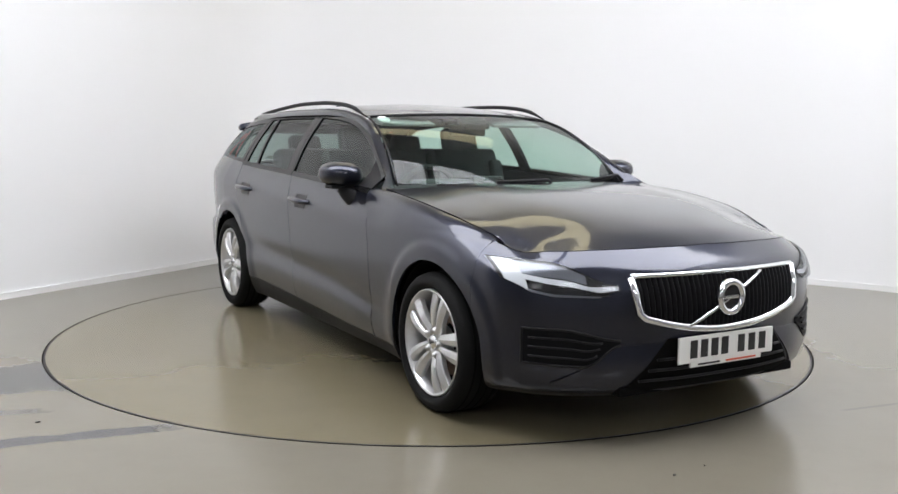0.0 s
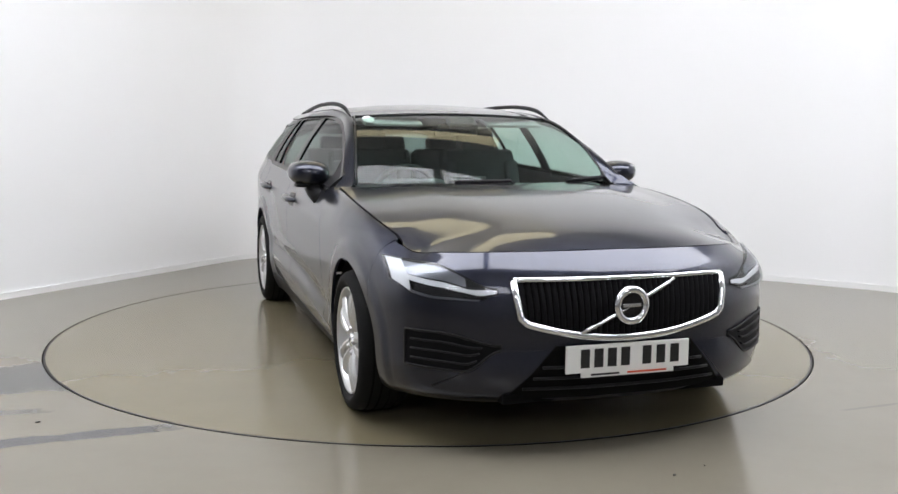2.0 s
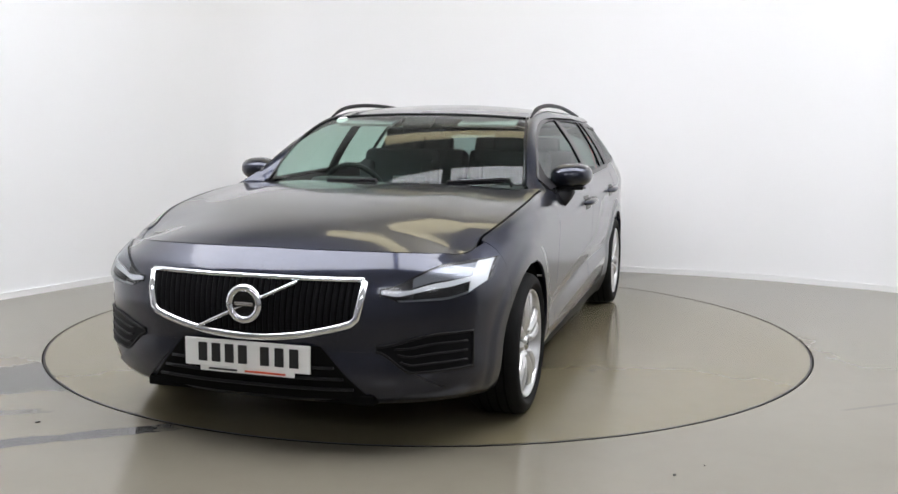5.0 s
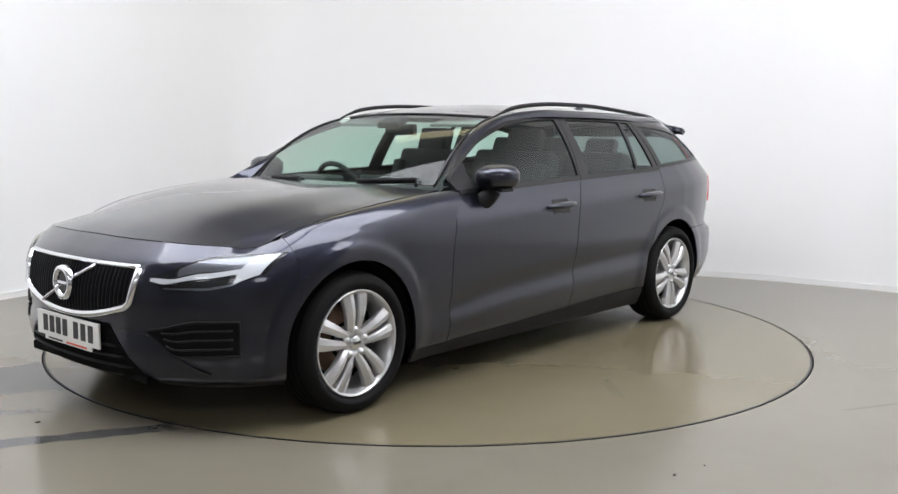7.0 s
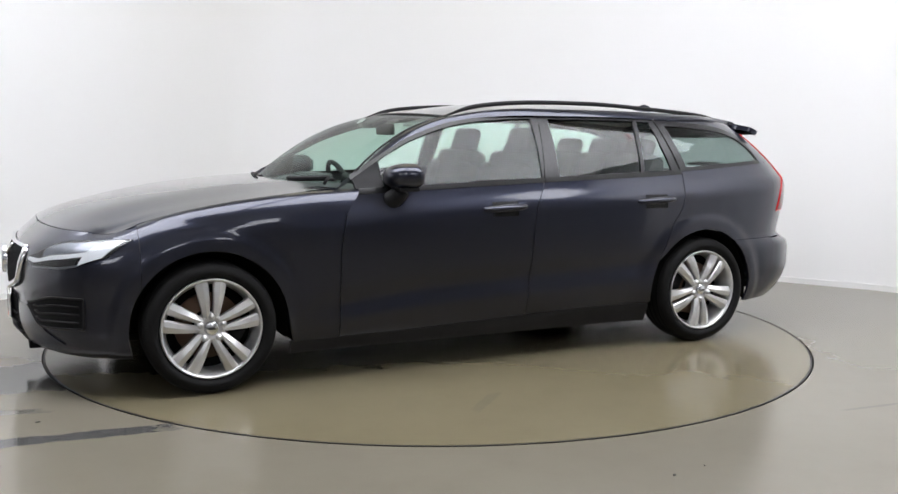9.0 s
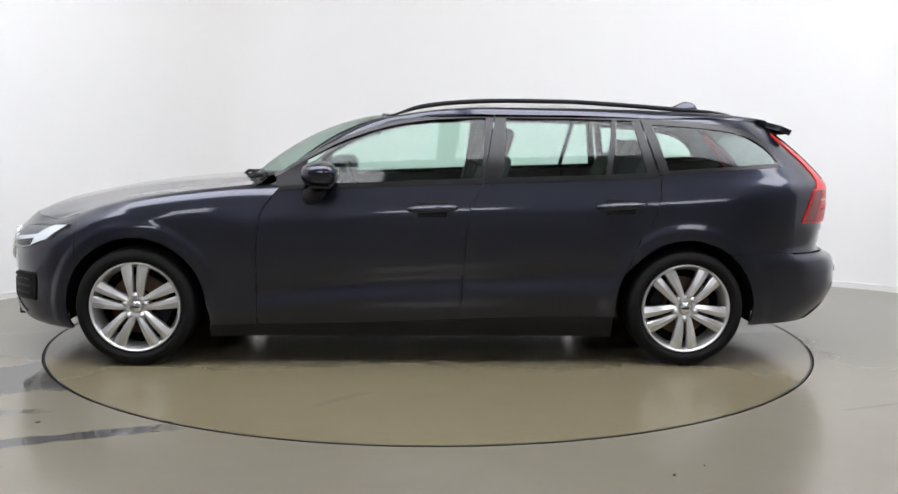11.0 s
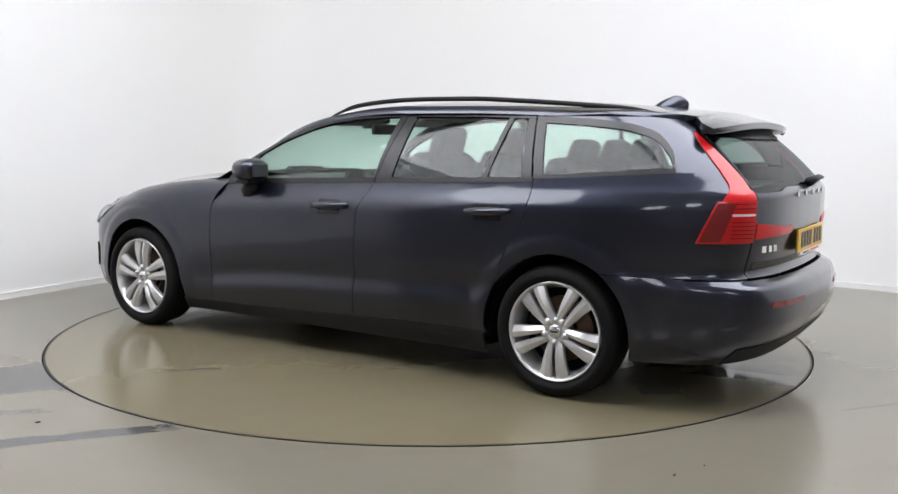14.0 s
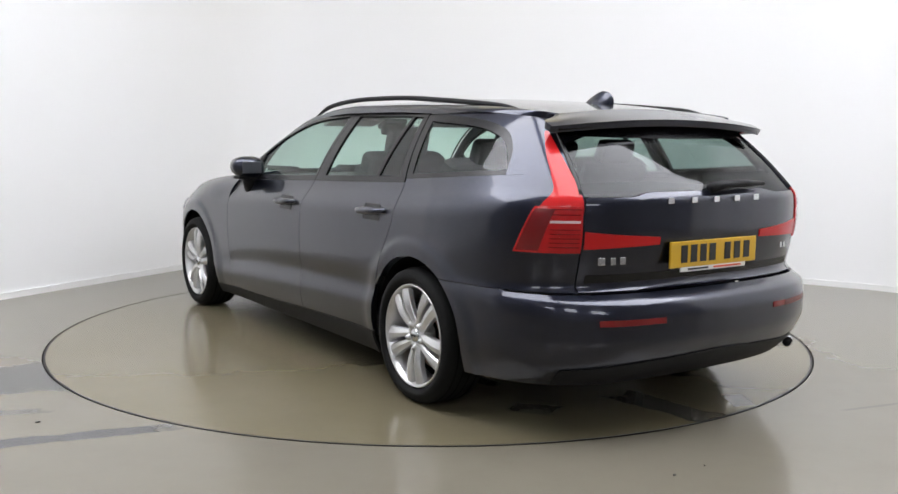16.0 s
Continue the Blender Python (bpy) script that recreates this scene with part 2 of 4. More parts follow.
def grained(name, color, rough, scale=300.0, depth=0.25, metal=0.0):
    m = material(name, color, rough, metal)
    v = coords(m)
    n = noise_of(m, v, scale, 3)
    col = mix(m, noise_of(m, v, 8, 5), [c * 0.75 for c in color], [c * 1.25 for c in color])
    link(m, col, shader(m).inputs["Base Color"])
    bump(m, n, depth, 0.001)
    return m


PAINT = paint_material()
GLASS = glass_material("window_glass", (0.72, 0.88, 0.81), 0.6)
GLASS_DARK = glass_material("rear_window_glass", (0.30, 0.36, 0.35), 0.5)
LENS = glass_material("lamp_lens", (0.95, 0.96, 0.97), 0.5)
TRIM = material("black_trim", (0.008, 0.008, 0.009), 0.25, specular_ior_level=0.35)
PLASTIC = grained("black_plastic", (0.014, 0.014, 0.015), 0.5)
MATT = material("black_void", (0.004, 0.004, 0.004), 0.9, specular_ior_level=0.1)
GRILLE = material("grille_black", (0.005, 0.005, 0.006), 0.6, specular_ior_level=0.12)
RUBBER = grained("tyre_rubber", (0.0065, 0.0065, 0.0065), 0.72, 90.0, 0.4)
ALLOY = grained("alloy_silver", (0.60, 0.60, 0.595), 0.30, 500.0, 0.05, 0.7)
for rubbery in (RUBBER, PLASTIC):
    shader(rubbery).inputs["Specular IOR Level"].default_value = 0.15
CHROME = material("chrome", (0.82, 0.83, 0.85), 0.08, 1.0)
SATIN = material("satin_chrome", (0.72, 0.73, 0.75), 0.22, 1.0)
RUST = grained("brake_disc_iron", (0.20, 0.13, 0.09), 0.5, 60.0, 0.5, 0.6)
RED = material("red_lens", (0.52, 0.008, 0.010), 0.35, coat_weight=0.5, coat_roughness=0.03, specular_ior_level=0.2)
RED_DARK = material("dark_red_lens", (0.17, 0.004, 0.006), 0.25, coat_weight=0.5)
CLEAR_RED = material("pale_lens_bar", (0.75, 0.55, 0.55), 0.15, coat_weight=1.0)
REFLECT = material("lamp_reflector", (0.17, 0.18, 0.20), 0.3, 0.9)
LIGHTGUIDE = material("lamp_light_guide", (0.66, 0.68, 0.70), 0.25, coat_weight=0.6)
PLATE_W = material("plate_white", (0.84, 0.84, 0.80), 0.35)
PLATE_Y = material("plate_yellow", (0.62, 0.37, 0.02), 0.35)
INK = material("plate_black", (0.012, 0.012, 0.012), 0.4)
INK_RED = material("dealer_red", (0.65, 0.10, 0.04), 0.4)
FABRIC = grained("seat_fabric", (0.045, 0.046, 0.05), 0.85, 120.0, 0.12)
DASH = grained("dashboard_plastic", (0.035, 0.035, 0.037), 0.7, 100.0, 0.08)
HEADLINE = grained("headliner_cloth", (0.28, 0.28, 0.27), 0.9, 100.0, 0.08)
STICKER = material("white_sticker", (0.75, 0.76, 0.74), 0.5)

CAR = tagged(new("car"), "dark blue metallic estate car with silver alloy wheels on the turntable", "car")


# ---------------------------------------------------------------- body surfaces
def table(*pairs):
    """A smooth function through the pairs, flat past its ends."""
    p = sorted(pairs)
    xs, ys = [a for a, _ in p], [b for _, b in p]
    n = len(p)
    sl = [(ys[i + 1] - ys[i]) / (xs[i + 1] - xs[i]) for i in range(n - 1)]
    tan = [sl[0]] + [0 if sl[i - 1] * sl[i] <= 0 else 2 * sl[i - 1] * sl[i] / (sl[i - 1] + sl[i]) for i in range(1, n - 1)] + [sl[-1]]

    def f(x):
        if x <= xs[0]:
            return ys[0]
        if x >= xs[-1]:
            return ys[-1]
        i = 0
        while x > xs[i + 1]:
            i += 1
        h = xs[i + 1] - xs[i]
        t = (x - xs[i]) / h
        return ((2 * t ** 3 - 3 * t * t + 1) * ys[i] + (t ** 3 - 2 * t * t + t) * h * tan[i]
                + (3 * t * t - 2 * t ** 3) * ys[i + 1] + (t ** 3 - t * t) * h * tan[i + 1])
    return f


def lerp(a, b, t):
    return a + (b - a) * t


AXLE, HUB_Z, ARCH = 1.436, 0.308, 0.364
NOSE = table((0.16, 2.10), (0.20, 2.215), (0.24, 2.245), (0.32, 2.262), (0.42, 2.258), (0.52, 2.262), (0.60, 2.252), (0.68, 2.222), (0.74, 2.165), (0.78, 2.115), (0.82, 2.02), (0.86, 1.90))
TAIL = table((0.20, -2.26), (0.26, -2.33), (0.34, -2.395), (0.42, -2.425), (0.50, -2.425), (0.56, -2.405), (0.585, -2.36), (0.62, -2.315), (0.72, -2.335), (0.85, -2.352), (0.95, -2.352), (0.99, -2.325), (1.10, -2.225), (1.25, -2.055), (1.32, -1.96))
FRONT_PLAN = spline(((0, 0, 0), (0.006, 0.2, 0), (0.047, 0.45, 0), (0.12, 0.63, 0), (0.225, 0.768, 0), (0.345, 0.848, 0), (0.50, 0.893, 0), (0.66, 0.914, 0), (0.83, 0.922, 0)), 160)
REAR_PLAN = spline(((0, 0, 0), (0.008, 0.25, 0), (0.035, 0.48, 0), (0.085, 0.64, 0), (0.165, 0.757, 0), (0.29, 0.838, 0), (0.44, 0.885, 0), (0.62, 0.912, 0), (0.8, 0.922, 0)), 160)
BELT = table((0.9, 0.915), (0.758, 0.925), (0.36, 0.943), (-0.374, 0.973), (-1.237, 1.005), (-1.835, 1.044), (-2.1, 1.06))
CREASE = table((1.02, 0.265), (0.3, 0.345), (-1.0, 0.40))
LOW = table((0.13, 0.075), (0.18, 0.050), (0.24, 0.026), (0.34, 0.012), (0.46, 0.010), (0.60, 0.003), (0.72, 0.0))
SHOULDER = table((-0.30, 0.0), (-0.165, 0.001), (-0.135, 0.006), (-0.10, 0.020), (-0.05, 0.043), (0.0, 0.062))

BONNET_MID = table((0.7, 0.972), (0.98, 0.968), (1.2, 0.955), (1.5, 0.925), (1.8, 0.875), (2.0, 0.822), (2.1, 0.780), (2.2, 0.72))
WING_TOP = table((0.70, 0.955), (0.80, 0.946), (1.0, 0.926), (1.2, 0.904), (1.45, 0.866), (1.6, 0.832), (1.70, 0.802), (1.79, 0.768), (1.86, 0.748), (2.0, 0.728), (2.1, 0.715))


def ROLL(d):
    """How far the shoulder of the wing rolls inwards at a depth under its top."""
    u = 1 - min(max(d, 0.0) / 0.16, 1.0)
    return 0.095 * (1 - math.sqrt(1 - u * u))


def sample(plan, u):
    s = min(max(u, 0), 1) * (len(plan) - 1)
    i = min(int(s), len(plan) - 2)
    return plan[i].lerp(plan[i + 1], s - i)


def plan_y(plan, d):
    """Half width of the plan outline at depth d behind its tip."""
    if d >= plan[-1].x:
        return plan[-1].y
    if d <= 0:
        return 0.0
    lo, hi = 0, len(plan) - 1
    while hi - lo > 1:
        k = (lo + hi) // 2
        lo, hi = (k, hi) if plan[k].x <= d else (lo, k)
    return lerp(plan[lo].y, plan[hi].y, (d - plan[lo].x) / max(plan[hi].x - plan[lo].x, 1e-9))


def plan_u(plan, d):
    lo, hi = 0.0, 1.0
    for _ in range(24):
        k = (lo + hi) / 2
        lo, hi = (k, hi) if sample(plan, k).x <= d else (lo, k)
    return (lo + hi) / 2


def smooth(a, b, x):
    t = min(max((x - a) / (b - a), 0), 1)
    return t * t * (3 - 2 * t)


def inset(x, z):
    """How far the flank lies inside the widest outline at a height."""
    h = z - BELT(x)
    if h > 0:
        return 0.062 + 0.40 * h + 0.68 * h * h + 0.045 * smooth(-0.1, 0.8, x) * smooth(0, 0.08, h)
    o = LOW(z) + SHOULDER(h) * (1 - smooth(0.75, 1.15, x))
    mid = smooth(-1.25, -0.9, x) * (1 - smooth(0.75, 1.15, x))
    c = CREASE(x)
    o += mid * 0.014 * math.exp(-((z - c - 0.085) / 0.055) ** 2)
    if z < c:
        o += mid * 0.10 * min(c - z, 0.12)
    for a in (AXLE, -AXLE):
        r = math.hypot(x - a, z - HUB_Z)
        if r < 0.47:
            o -= 0.009 * smooth(0.46, 0.415, r) if r > 0.36 else 0.009
    return o


def flank(x, z):
    """Half width of the body at a place along it and a height."""
    w = min(plan_y(FRONT_PLAN, NOSE(z) - x), plan_y(REAR_PLAN, x - TAIL(z)))
    return w * (0.922 - inset(x, z)) / 0.922


def front_skin(u, z):
    p = sample(FRONT_PLAN, u)
    x = NOSE(z) - p.x
    y = p.y * (0.922 - inset(x, z)) / 0.922
    return Vector((x, y - ROLL(WING_TOP(x) - z) * smooth(2.12, 1.86, x), z))


def rear_skin(u, z):
    p = sample(REAR_PLAN, u)
    x = TAIL(z) + p.x
    return Vector((x, p.y * (0.922 - inset(x, z)) / 0.922, z))


def arch(x):
    for a in (AXLE, -AXLE):
        if abs(x - a) < ARCH:
            return HUB_Z + math.sqrt(ARCH ** 2 - (x - a) ** 2)
    return 0.0


# ---------------------------------------------------------------- sheet helper
def sheet(name, f, us, vs, mat, parent, label="", rim=0.014, off=0.0, flip=0, side=1, away=None):
    """A panel: a grid over f(u, v), turned-in edges, optionally moved out by off. side -1 mirrors it."""
    nu, nv = len(us), len(vs)
    g = [[Vector(f(u, v)) for v in vs] for u in us]
    nrm = [[None] * nv for _ in us]
    for i in range(nu):
        for j in range(nv):
            a = g[min(i + 1, nu - 1)][j] - g[max(i - 1, 0)][j]
            b = g[i][min(j + 1, nv - 1)] - g[i][max(j - 1, 0)]
            c = a.cross(b)
            nrm[i][j] = c.normalized() if c.length > 1e-12 else Vector((0, 0, 0))
    ref = Vector(away) if away else None
    total = 0
    for i in range(nu):
        for j in range(nv):
            out = ref if ref else g[i][j] - Vector((g[i][j].x * 0.7, 0, 0.55))
            total += nrm[i][j].dot(out)
    s = 1 if total > 0 else -1
    verts = [g[i][j] + nrm[i][j] * s * off for i in range(nu) for j in range(nv)]
    faces = []
    for i in range(nu - 1):
        for j in range(nv - 1):
            q = (i * nv + j, (i + 1) * nv + j, (i + 1) * nv + j + 1, i * nv + j + 1)
            faces.append(q if s > 0 else q[::-1])
    if rim:
        ring = [(i, 0) for i in range(nu)] + [(nu - 1, j) for j in range(1, nv)] + [(i, nv - 1) for i in range(nu - 2, -1, -1)] + [(0, j) for j in range(nv - 2, 0, -1)]
        base = len(verts)
        for i, j in ring:
            p = g[i][j] + nrm[i][j] * s * off
            verts += [p, p - nrm[i][j] * s * rim]
        n = len(ring)
        for k in range(n):
            a, b = base + 2 * k, base + 2 * ((k + 1) % n)
            q = (a, a + 1, b + 1, b)
            faces.append(q if s > 0 else q[::-1])
    if side < 0:
        verts = [Vector((p.x, -p.y, p.z)) for p in verts]
        faces = [q[::-1] for q in faces]
    return part(name, mesh_of(name, verts, faces, mat), None, parent, label)


def steps(n, a=0.0, b=1.0):
    return [a + (b - a) * i / n for i in range(n + 1)]


def side_map(xa, xb, zlo, zhi, surf=flank):
    def f(u, v):
        x = z = 0.0
        x = lerp(xa(0.6), xb(0.6), u)
        for _ in range(6):
            z = lerp(zlo(x), zhi(x), v)
            x = lerp(xa(z), xb(z), u)
        return (x, surf(x, z), z)
    return f


def const(c):
    return lambda _: c


def tube(name, points, radius, mat, parent, label="", squash=1.0, n=8, side=1, taper=None):
    """A rod of round or flattened section along points."""
    verts, faces = [], []
    pts = [Vector(p) for p in points]
    for i, p in enumerate(pts):
        d = (pts[min(i + 1, len(pts) - 1)] - pts[max(i - 1, 0)]).normalized()
        a = d.cross(Vector((0, 0, 1)))
        a = a.normalized() if a.length > 0.05 else Vector((0, 1, 0))
        b = a.cross(d)
        r = radius * (taper[i] if taper else 1)
        for k in range(n):
            t = 2 * math.pi * k / n
            verts.append(p + a * math.cos(t) * r + b * math.sin(t) * r * squash)
    for i in range(len(pts) - 1):
        for k in range(n):
            faces.append((i * n + k, i * n + (k + 1) % n, (i + 1) * n + (k + 1) % n, (i + 1) * n + k))
    faces += [tuple(range(n))[::-1], tuple(range((len(pts) - 1) * n, len(pts) * n))]
    if side < 0:
        verts = [Vector((p.x, -p.y, p.z)) for p in verts]
        faces = [q[::-1] for q in faces]
    return part(name, mesh_of(name, verts, faces, mat), None, parent, label)


GAP = 0.0022


# ---------------------------------------------------------------- bonnet, front, roof


def wing_y(x, z):
    return flank(x, min(z, 0.80)) - ROLL(WING_TOP(x) - z)


def wing_edge(x):
    return wing_y(x, WING_TOP(x))


def bonnet_z(x, y):
    e = max(wing_edge(min(x, 1.86)), 0.05)
    s = min(abs(y) / e, 1.0)
    lo, hi = WING_TOP(x) - 0.001, BONNET_MID(x)
    dome = 0.016 * (1 - smooth(0.50, 0.86, s)) * smooth(2.15, 1.7, x)
    return lo + (hi - lo) * (1 - s ** 2.6) + dome - 0.016 * smooth(2.15, 1.7, x) * (1 - s ** 2.6)


CAP_Z = table((0.0, 0.770), (0.4, 0.766), (0.7, 0.757), (1.0, 0.745))


def cap_edge(u):
    """Front edge of the bonnet."""
    s = u / U_CORNER
    z = CAP_Z(s)
    for _ in range(40):
        z = lerp(z, lerp(CAP_Z(s), WING_TOP(front_skin(u, z).x) - 0.001, smooth(0.75, 1, s)), 0.7)
    return front_skin(u, z)


U_CORNER = plan_u(FRONT_PLAN, 0.345)
EDGE = [cap_edge(U_CORNER * i / 40) for i in range(41)]


def edge_at(s):
    k = min(max(s, 0), 1) * 40
    i = min(int(k), 39)
    return EDGE[i].lerp(EDGE[i + 1], k - i)


def bonnet():
    tip = edge_at(1.0)

    def f(s, v):
        a = abs(s)
        p = edge_at(a)
        end = wing_edge(0.80) - 0.0012
        rear = Vector((0.985 - 0.19 * a * a, end * a, 0))
        x = lerp(p.x - 0.002, rear.x, v)
        straight = lerp(p.y, rear.y, v)
        xs = lerp(tip.x - 0.004, 0.795, v)
        y = straight + a * (wing_edge(xs) - 0.0012 - lerp(tip.y, end, v)) * smooth(0.0, 0.02, v)
        z = bonnet_z(x, y)
        z += (p.z - bonnet_z(p.x, p.y)) * (1 - smooth(0, 0.35, v))
        return (x, y * (1 if s >= 0 else -1), z + 0.0005)
    sheet("bonnet", f, steps(48, -1, 1), steps(36), PAINT, CAR, away=(0, 0, 1))


def nose():
    """Front bumper skin up to the bonnet edge, from wheel arch to wheel arch."""
    def u_end(z):
        x = 1.7425
        if z < HUB_Z + ARCH:
            x = max(x if z > 0.50 else 0, AXLE + math.sqrt(max(ARCH ** 2 - (z - HUB_Z) ** 2, 0)))
        return plan_u(FRONT_PLAN, NOSE(z) - x)

    def f(s, v):
        a = abs(s)
        top = edge_at(a / 0.62).z - 0.0015 if a < 0.62 else WING_TOP(lerp(EDGE[-1].x, 1.741, (a - 0.62) / 0.38)) - 0.003
        z = lerp(0.182, top, v)
        uc = U_CORNER
        u = uc * a / 0.62 if a < 0.62 else lerp(uc, u_end(z), (a - 0.62) / 0.38)
        p = front_skin(u, z)
        return (p.x, p.y * (1 if s >= 0 else -1), p.z)
    sheet("front_bumper", f, steps(80, -1, 1), steps(34), PAINT, CAR, away=(1, 0, 0.2))


def wings():
    xs = steps(6, 0.815, 1.05) + [AXLE + ARCH * math.cos(radians(a)) for a in range(176, 36, -6)] + [1.741]
    lo = lambda x: max(arch(x), 0.212)
    for side in (1, -1):
        def f(x, v):
            t = WING_TOP(x)
            z = lerp(lo(x), t - 0.001, 1 - (1 - v) ** 1.6)
            x2 = x + (DOOR_FRONT(z) + GAP - 0.815) * (1 - smooth(0.815, 1.0, x))
            return (x2, wing_y(x, z), z)
        sheet("front_wing", f, xs, steps(26), PAINT, CAR, side=side, away=(0, 1, 0.2))


# ---------------------------------------------------------------- flanks, doors, windows
DOOR_FRONT = table((0.2, 0.815), (0.6, 0.812), (0.80, 0.785), (0.93, 0.695))
DOOR_MID = table((0.2, -0.236), (0.36, -0.249), (0.57, -0.263), (0.81, -0.285), (0.96, -0.359), (1.3, -0.429))
DOOR_BACK = table((0.2, -1.077), (0.308, -1.0615), (0.40, -1.073), (0.46, -1.094), (0.50, -1.111), (0.58, -1.142), (0.69, -1.19), (0.836, -1.27), (1.006, -1.293), (1.3, -1.209))
WIN_TOP = table((0.72, 0.985), (0.54, 1.09), (0.354, 1.183), (0.066, 1.268), (-0.15, 1.294), (-0.384, 1.304), (-0.8, 1.304), (-1.14, 1.296), (-1.45, 1.281), (-1.654, 1.262), (-1.80, 1.225), (-1.90, 1.15), (-1.945, 1.075))
CANT = table((0.78, 0.978), (0.55, 1.118), (0.35, 1.214), (0.1, 1.296), (-0.15, 1.325), (-0.4, 1.335), (-1.0, 1.332), (-1.55, 1.314), (-1.85, 1.290), (-1.95, 1.274), (-2.05, 1.232))


def doors():
    for side in (1, -1):
        low = lambda x: 0.262 - 0.045 * smooth(-0.9, 0.8, x)
        belt = lambda x: BELT(x) - 0.016
        front = sheet("front_door", side_map(lambda z: DOOR_FRONT(z) - GAP, lambda z: DOOR_MID(z) + GAP, low, belt), steps(26), steps(36), PAINT, CAR, side=side, away=(0, 1, 0))
        rear = sheet("rear_door", side_map(lambda z: DOOR_MID(z) - GAP, lambda z: DOOR_BACK(z) + GAP, low, belt), steps(26), steps(36), PAINT, CAR, side=side, away=(0, 1, 0))
        # belt mouldings, frames and panes
        for door, xa, xb in ((front, 0.70, -0.362), (rear, -0.368, -1.285)):
            sheet("belt_moulding", side_map(const(xa), const(xb), belt, lambda x: BELT(x) + 0.012), steps(24), steps(2), TRIM, door, off=0.003, side=side, away=(0, 1, 0), rim=0.01)
        # upper frame strip along the window tops
        for door, xa, xb in ((front, const(0.725), lambda z: -0.429), (rear, lambda z: -0.434, lambda z: -1.207)):
            sheet("window_frame", side_map(xa, xb, lambda x: WIN_TOP(x) - 0.004, lambda x: WIN_TOP(x) + 0.016), steps(30), steps(2), TRIM, door, side=side, away=(0, 1, 0), off=0.001)
        bt = lambda x: BELT(x) + 0.012
        wt = lambda x: WIN_TOP(x) - 0.003
        sl = lambda top, bot: (lambda z: lerp(bot, top, (z - 0.97) / 0.33))
        sheet("sail_panel", side_map(const(0.715), const(0.56), bt, wt), steps(6), steps(4), PLASTIC, front, side=side, away=(0, 1, 0))
        sheet("window_pane", side_map(const(0.562), sl(-0.384, -0.352), bt, wt), steps(20), steps(10), GLASS, front, off=-0.008, side=side, away=(0, 1, 0), rim=0)
        sheet("door_pillar", side_map(sl(-0.382, -0.350), sl(-0.429 + GAP, -0.362 + GAP), bt, wt), steps(3), steps(10), TRIM, front, side=side, away=(0, 1, 0))
        sheet("door_pillar", side_map(sl(-0.429 - GAP, -0.362 - GAP), sl(-0.492, -0.462), bt, wt), steps(3), steps(10), TRIM, rear, side=side, away=(0, 1, 0))
        sheet("window_pane", side_map(sl(-0.49, -0.46), sl(-1.062, -1.00), bt, wt), steps(14), steps(10), GLASS, rear, off=-0.008, side=side, away=(0, 1, 0), rim=0)
        sheet("window_divider", side_map(sl(-1.060, -0.998), sl(-1.088, -1.026), bt, wt), steps(2), steps(8), TRIM, rear, side=side, away=(0, 1, 0))
        sheet("fixed_pane", side_map(sl(-1.086, -1.024), sl(-1.168, -1.232), bt, wt), steps(6), steps(8), GLASS, rear, off=-0.006, side=side, away=(0, 1, 0), rim=0)
        sheet("door_pillar", side_map(sl(-1.166, -1.230), sl(-1.209 + GAP, -1.287), bt, wt), steps(3), steps(8), TRIM, rear, side=side, away=(0, 1, 0))
        # handles
        for door, hx, hz in ((front, -0.096, 0.831), (rear, -1.075, 0.850)):
            pts = [(hx + 0.125 * k, flank(hx + 0.125 * k, hz) + 0.034 * (1 - k ** 4) - 0.004, hz - 0.006 * k) for k in steps(14, -1, 1)]
            tube("handle", pts, 0.026, PAINT, door, "body coloured pull handle", squash=0.75, side=side, taper=[0.55 + 0.45 * (1 - abs(k) ** 3) for k in steps(14, -1, 1)])
            # grip recess drawn as a flat dark patch on the door skin
            sheet("handle_cup", side_map(const(hx + 0.075), const(hx - 0.075), const(hz - 0.045), const(hz + 0.03)), steps(6), steps(4), TRIM, door, "flat dark patch for the recessed grip", off=0.0025, side=side, away=(0, 1, 0), rim=0.004)
        # sill, its black stands in for shade on the down-facing paint
        sheet("sill", side_map(const(1.06), const(-1.05), const(0.148), lambda x: low(x) - 0.004, lambda x, z: flank(x, z) + 0.002), steps(30), steps(8), PLASTIC, CAR, "lower sill, black for the shade on it", side=side, away=(0, 1, 0))


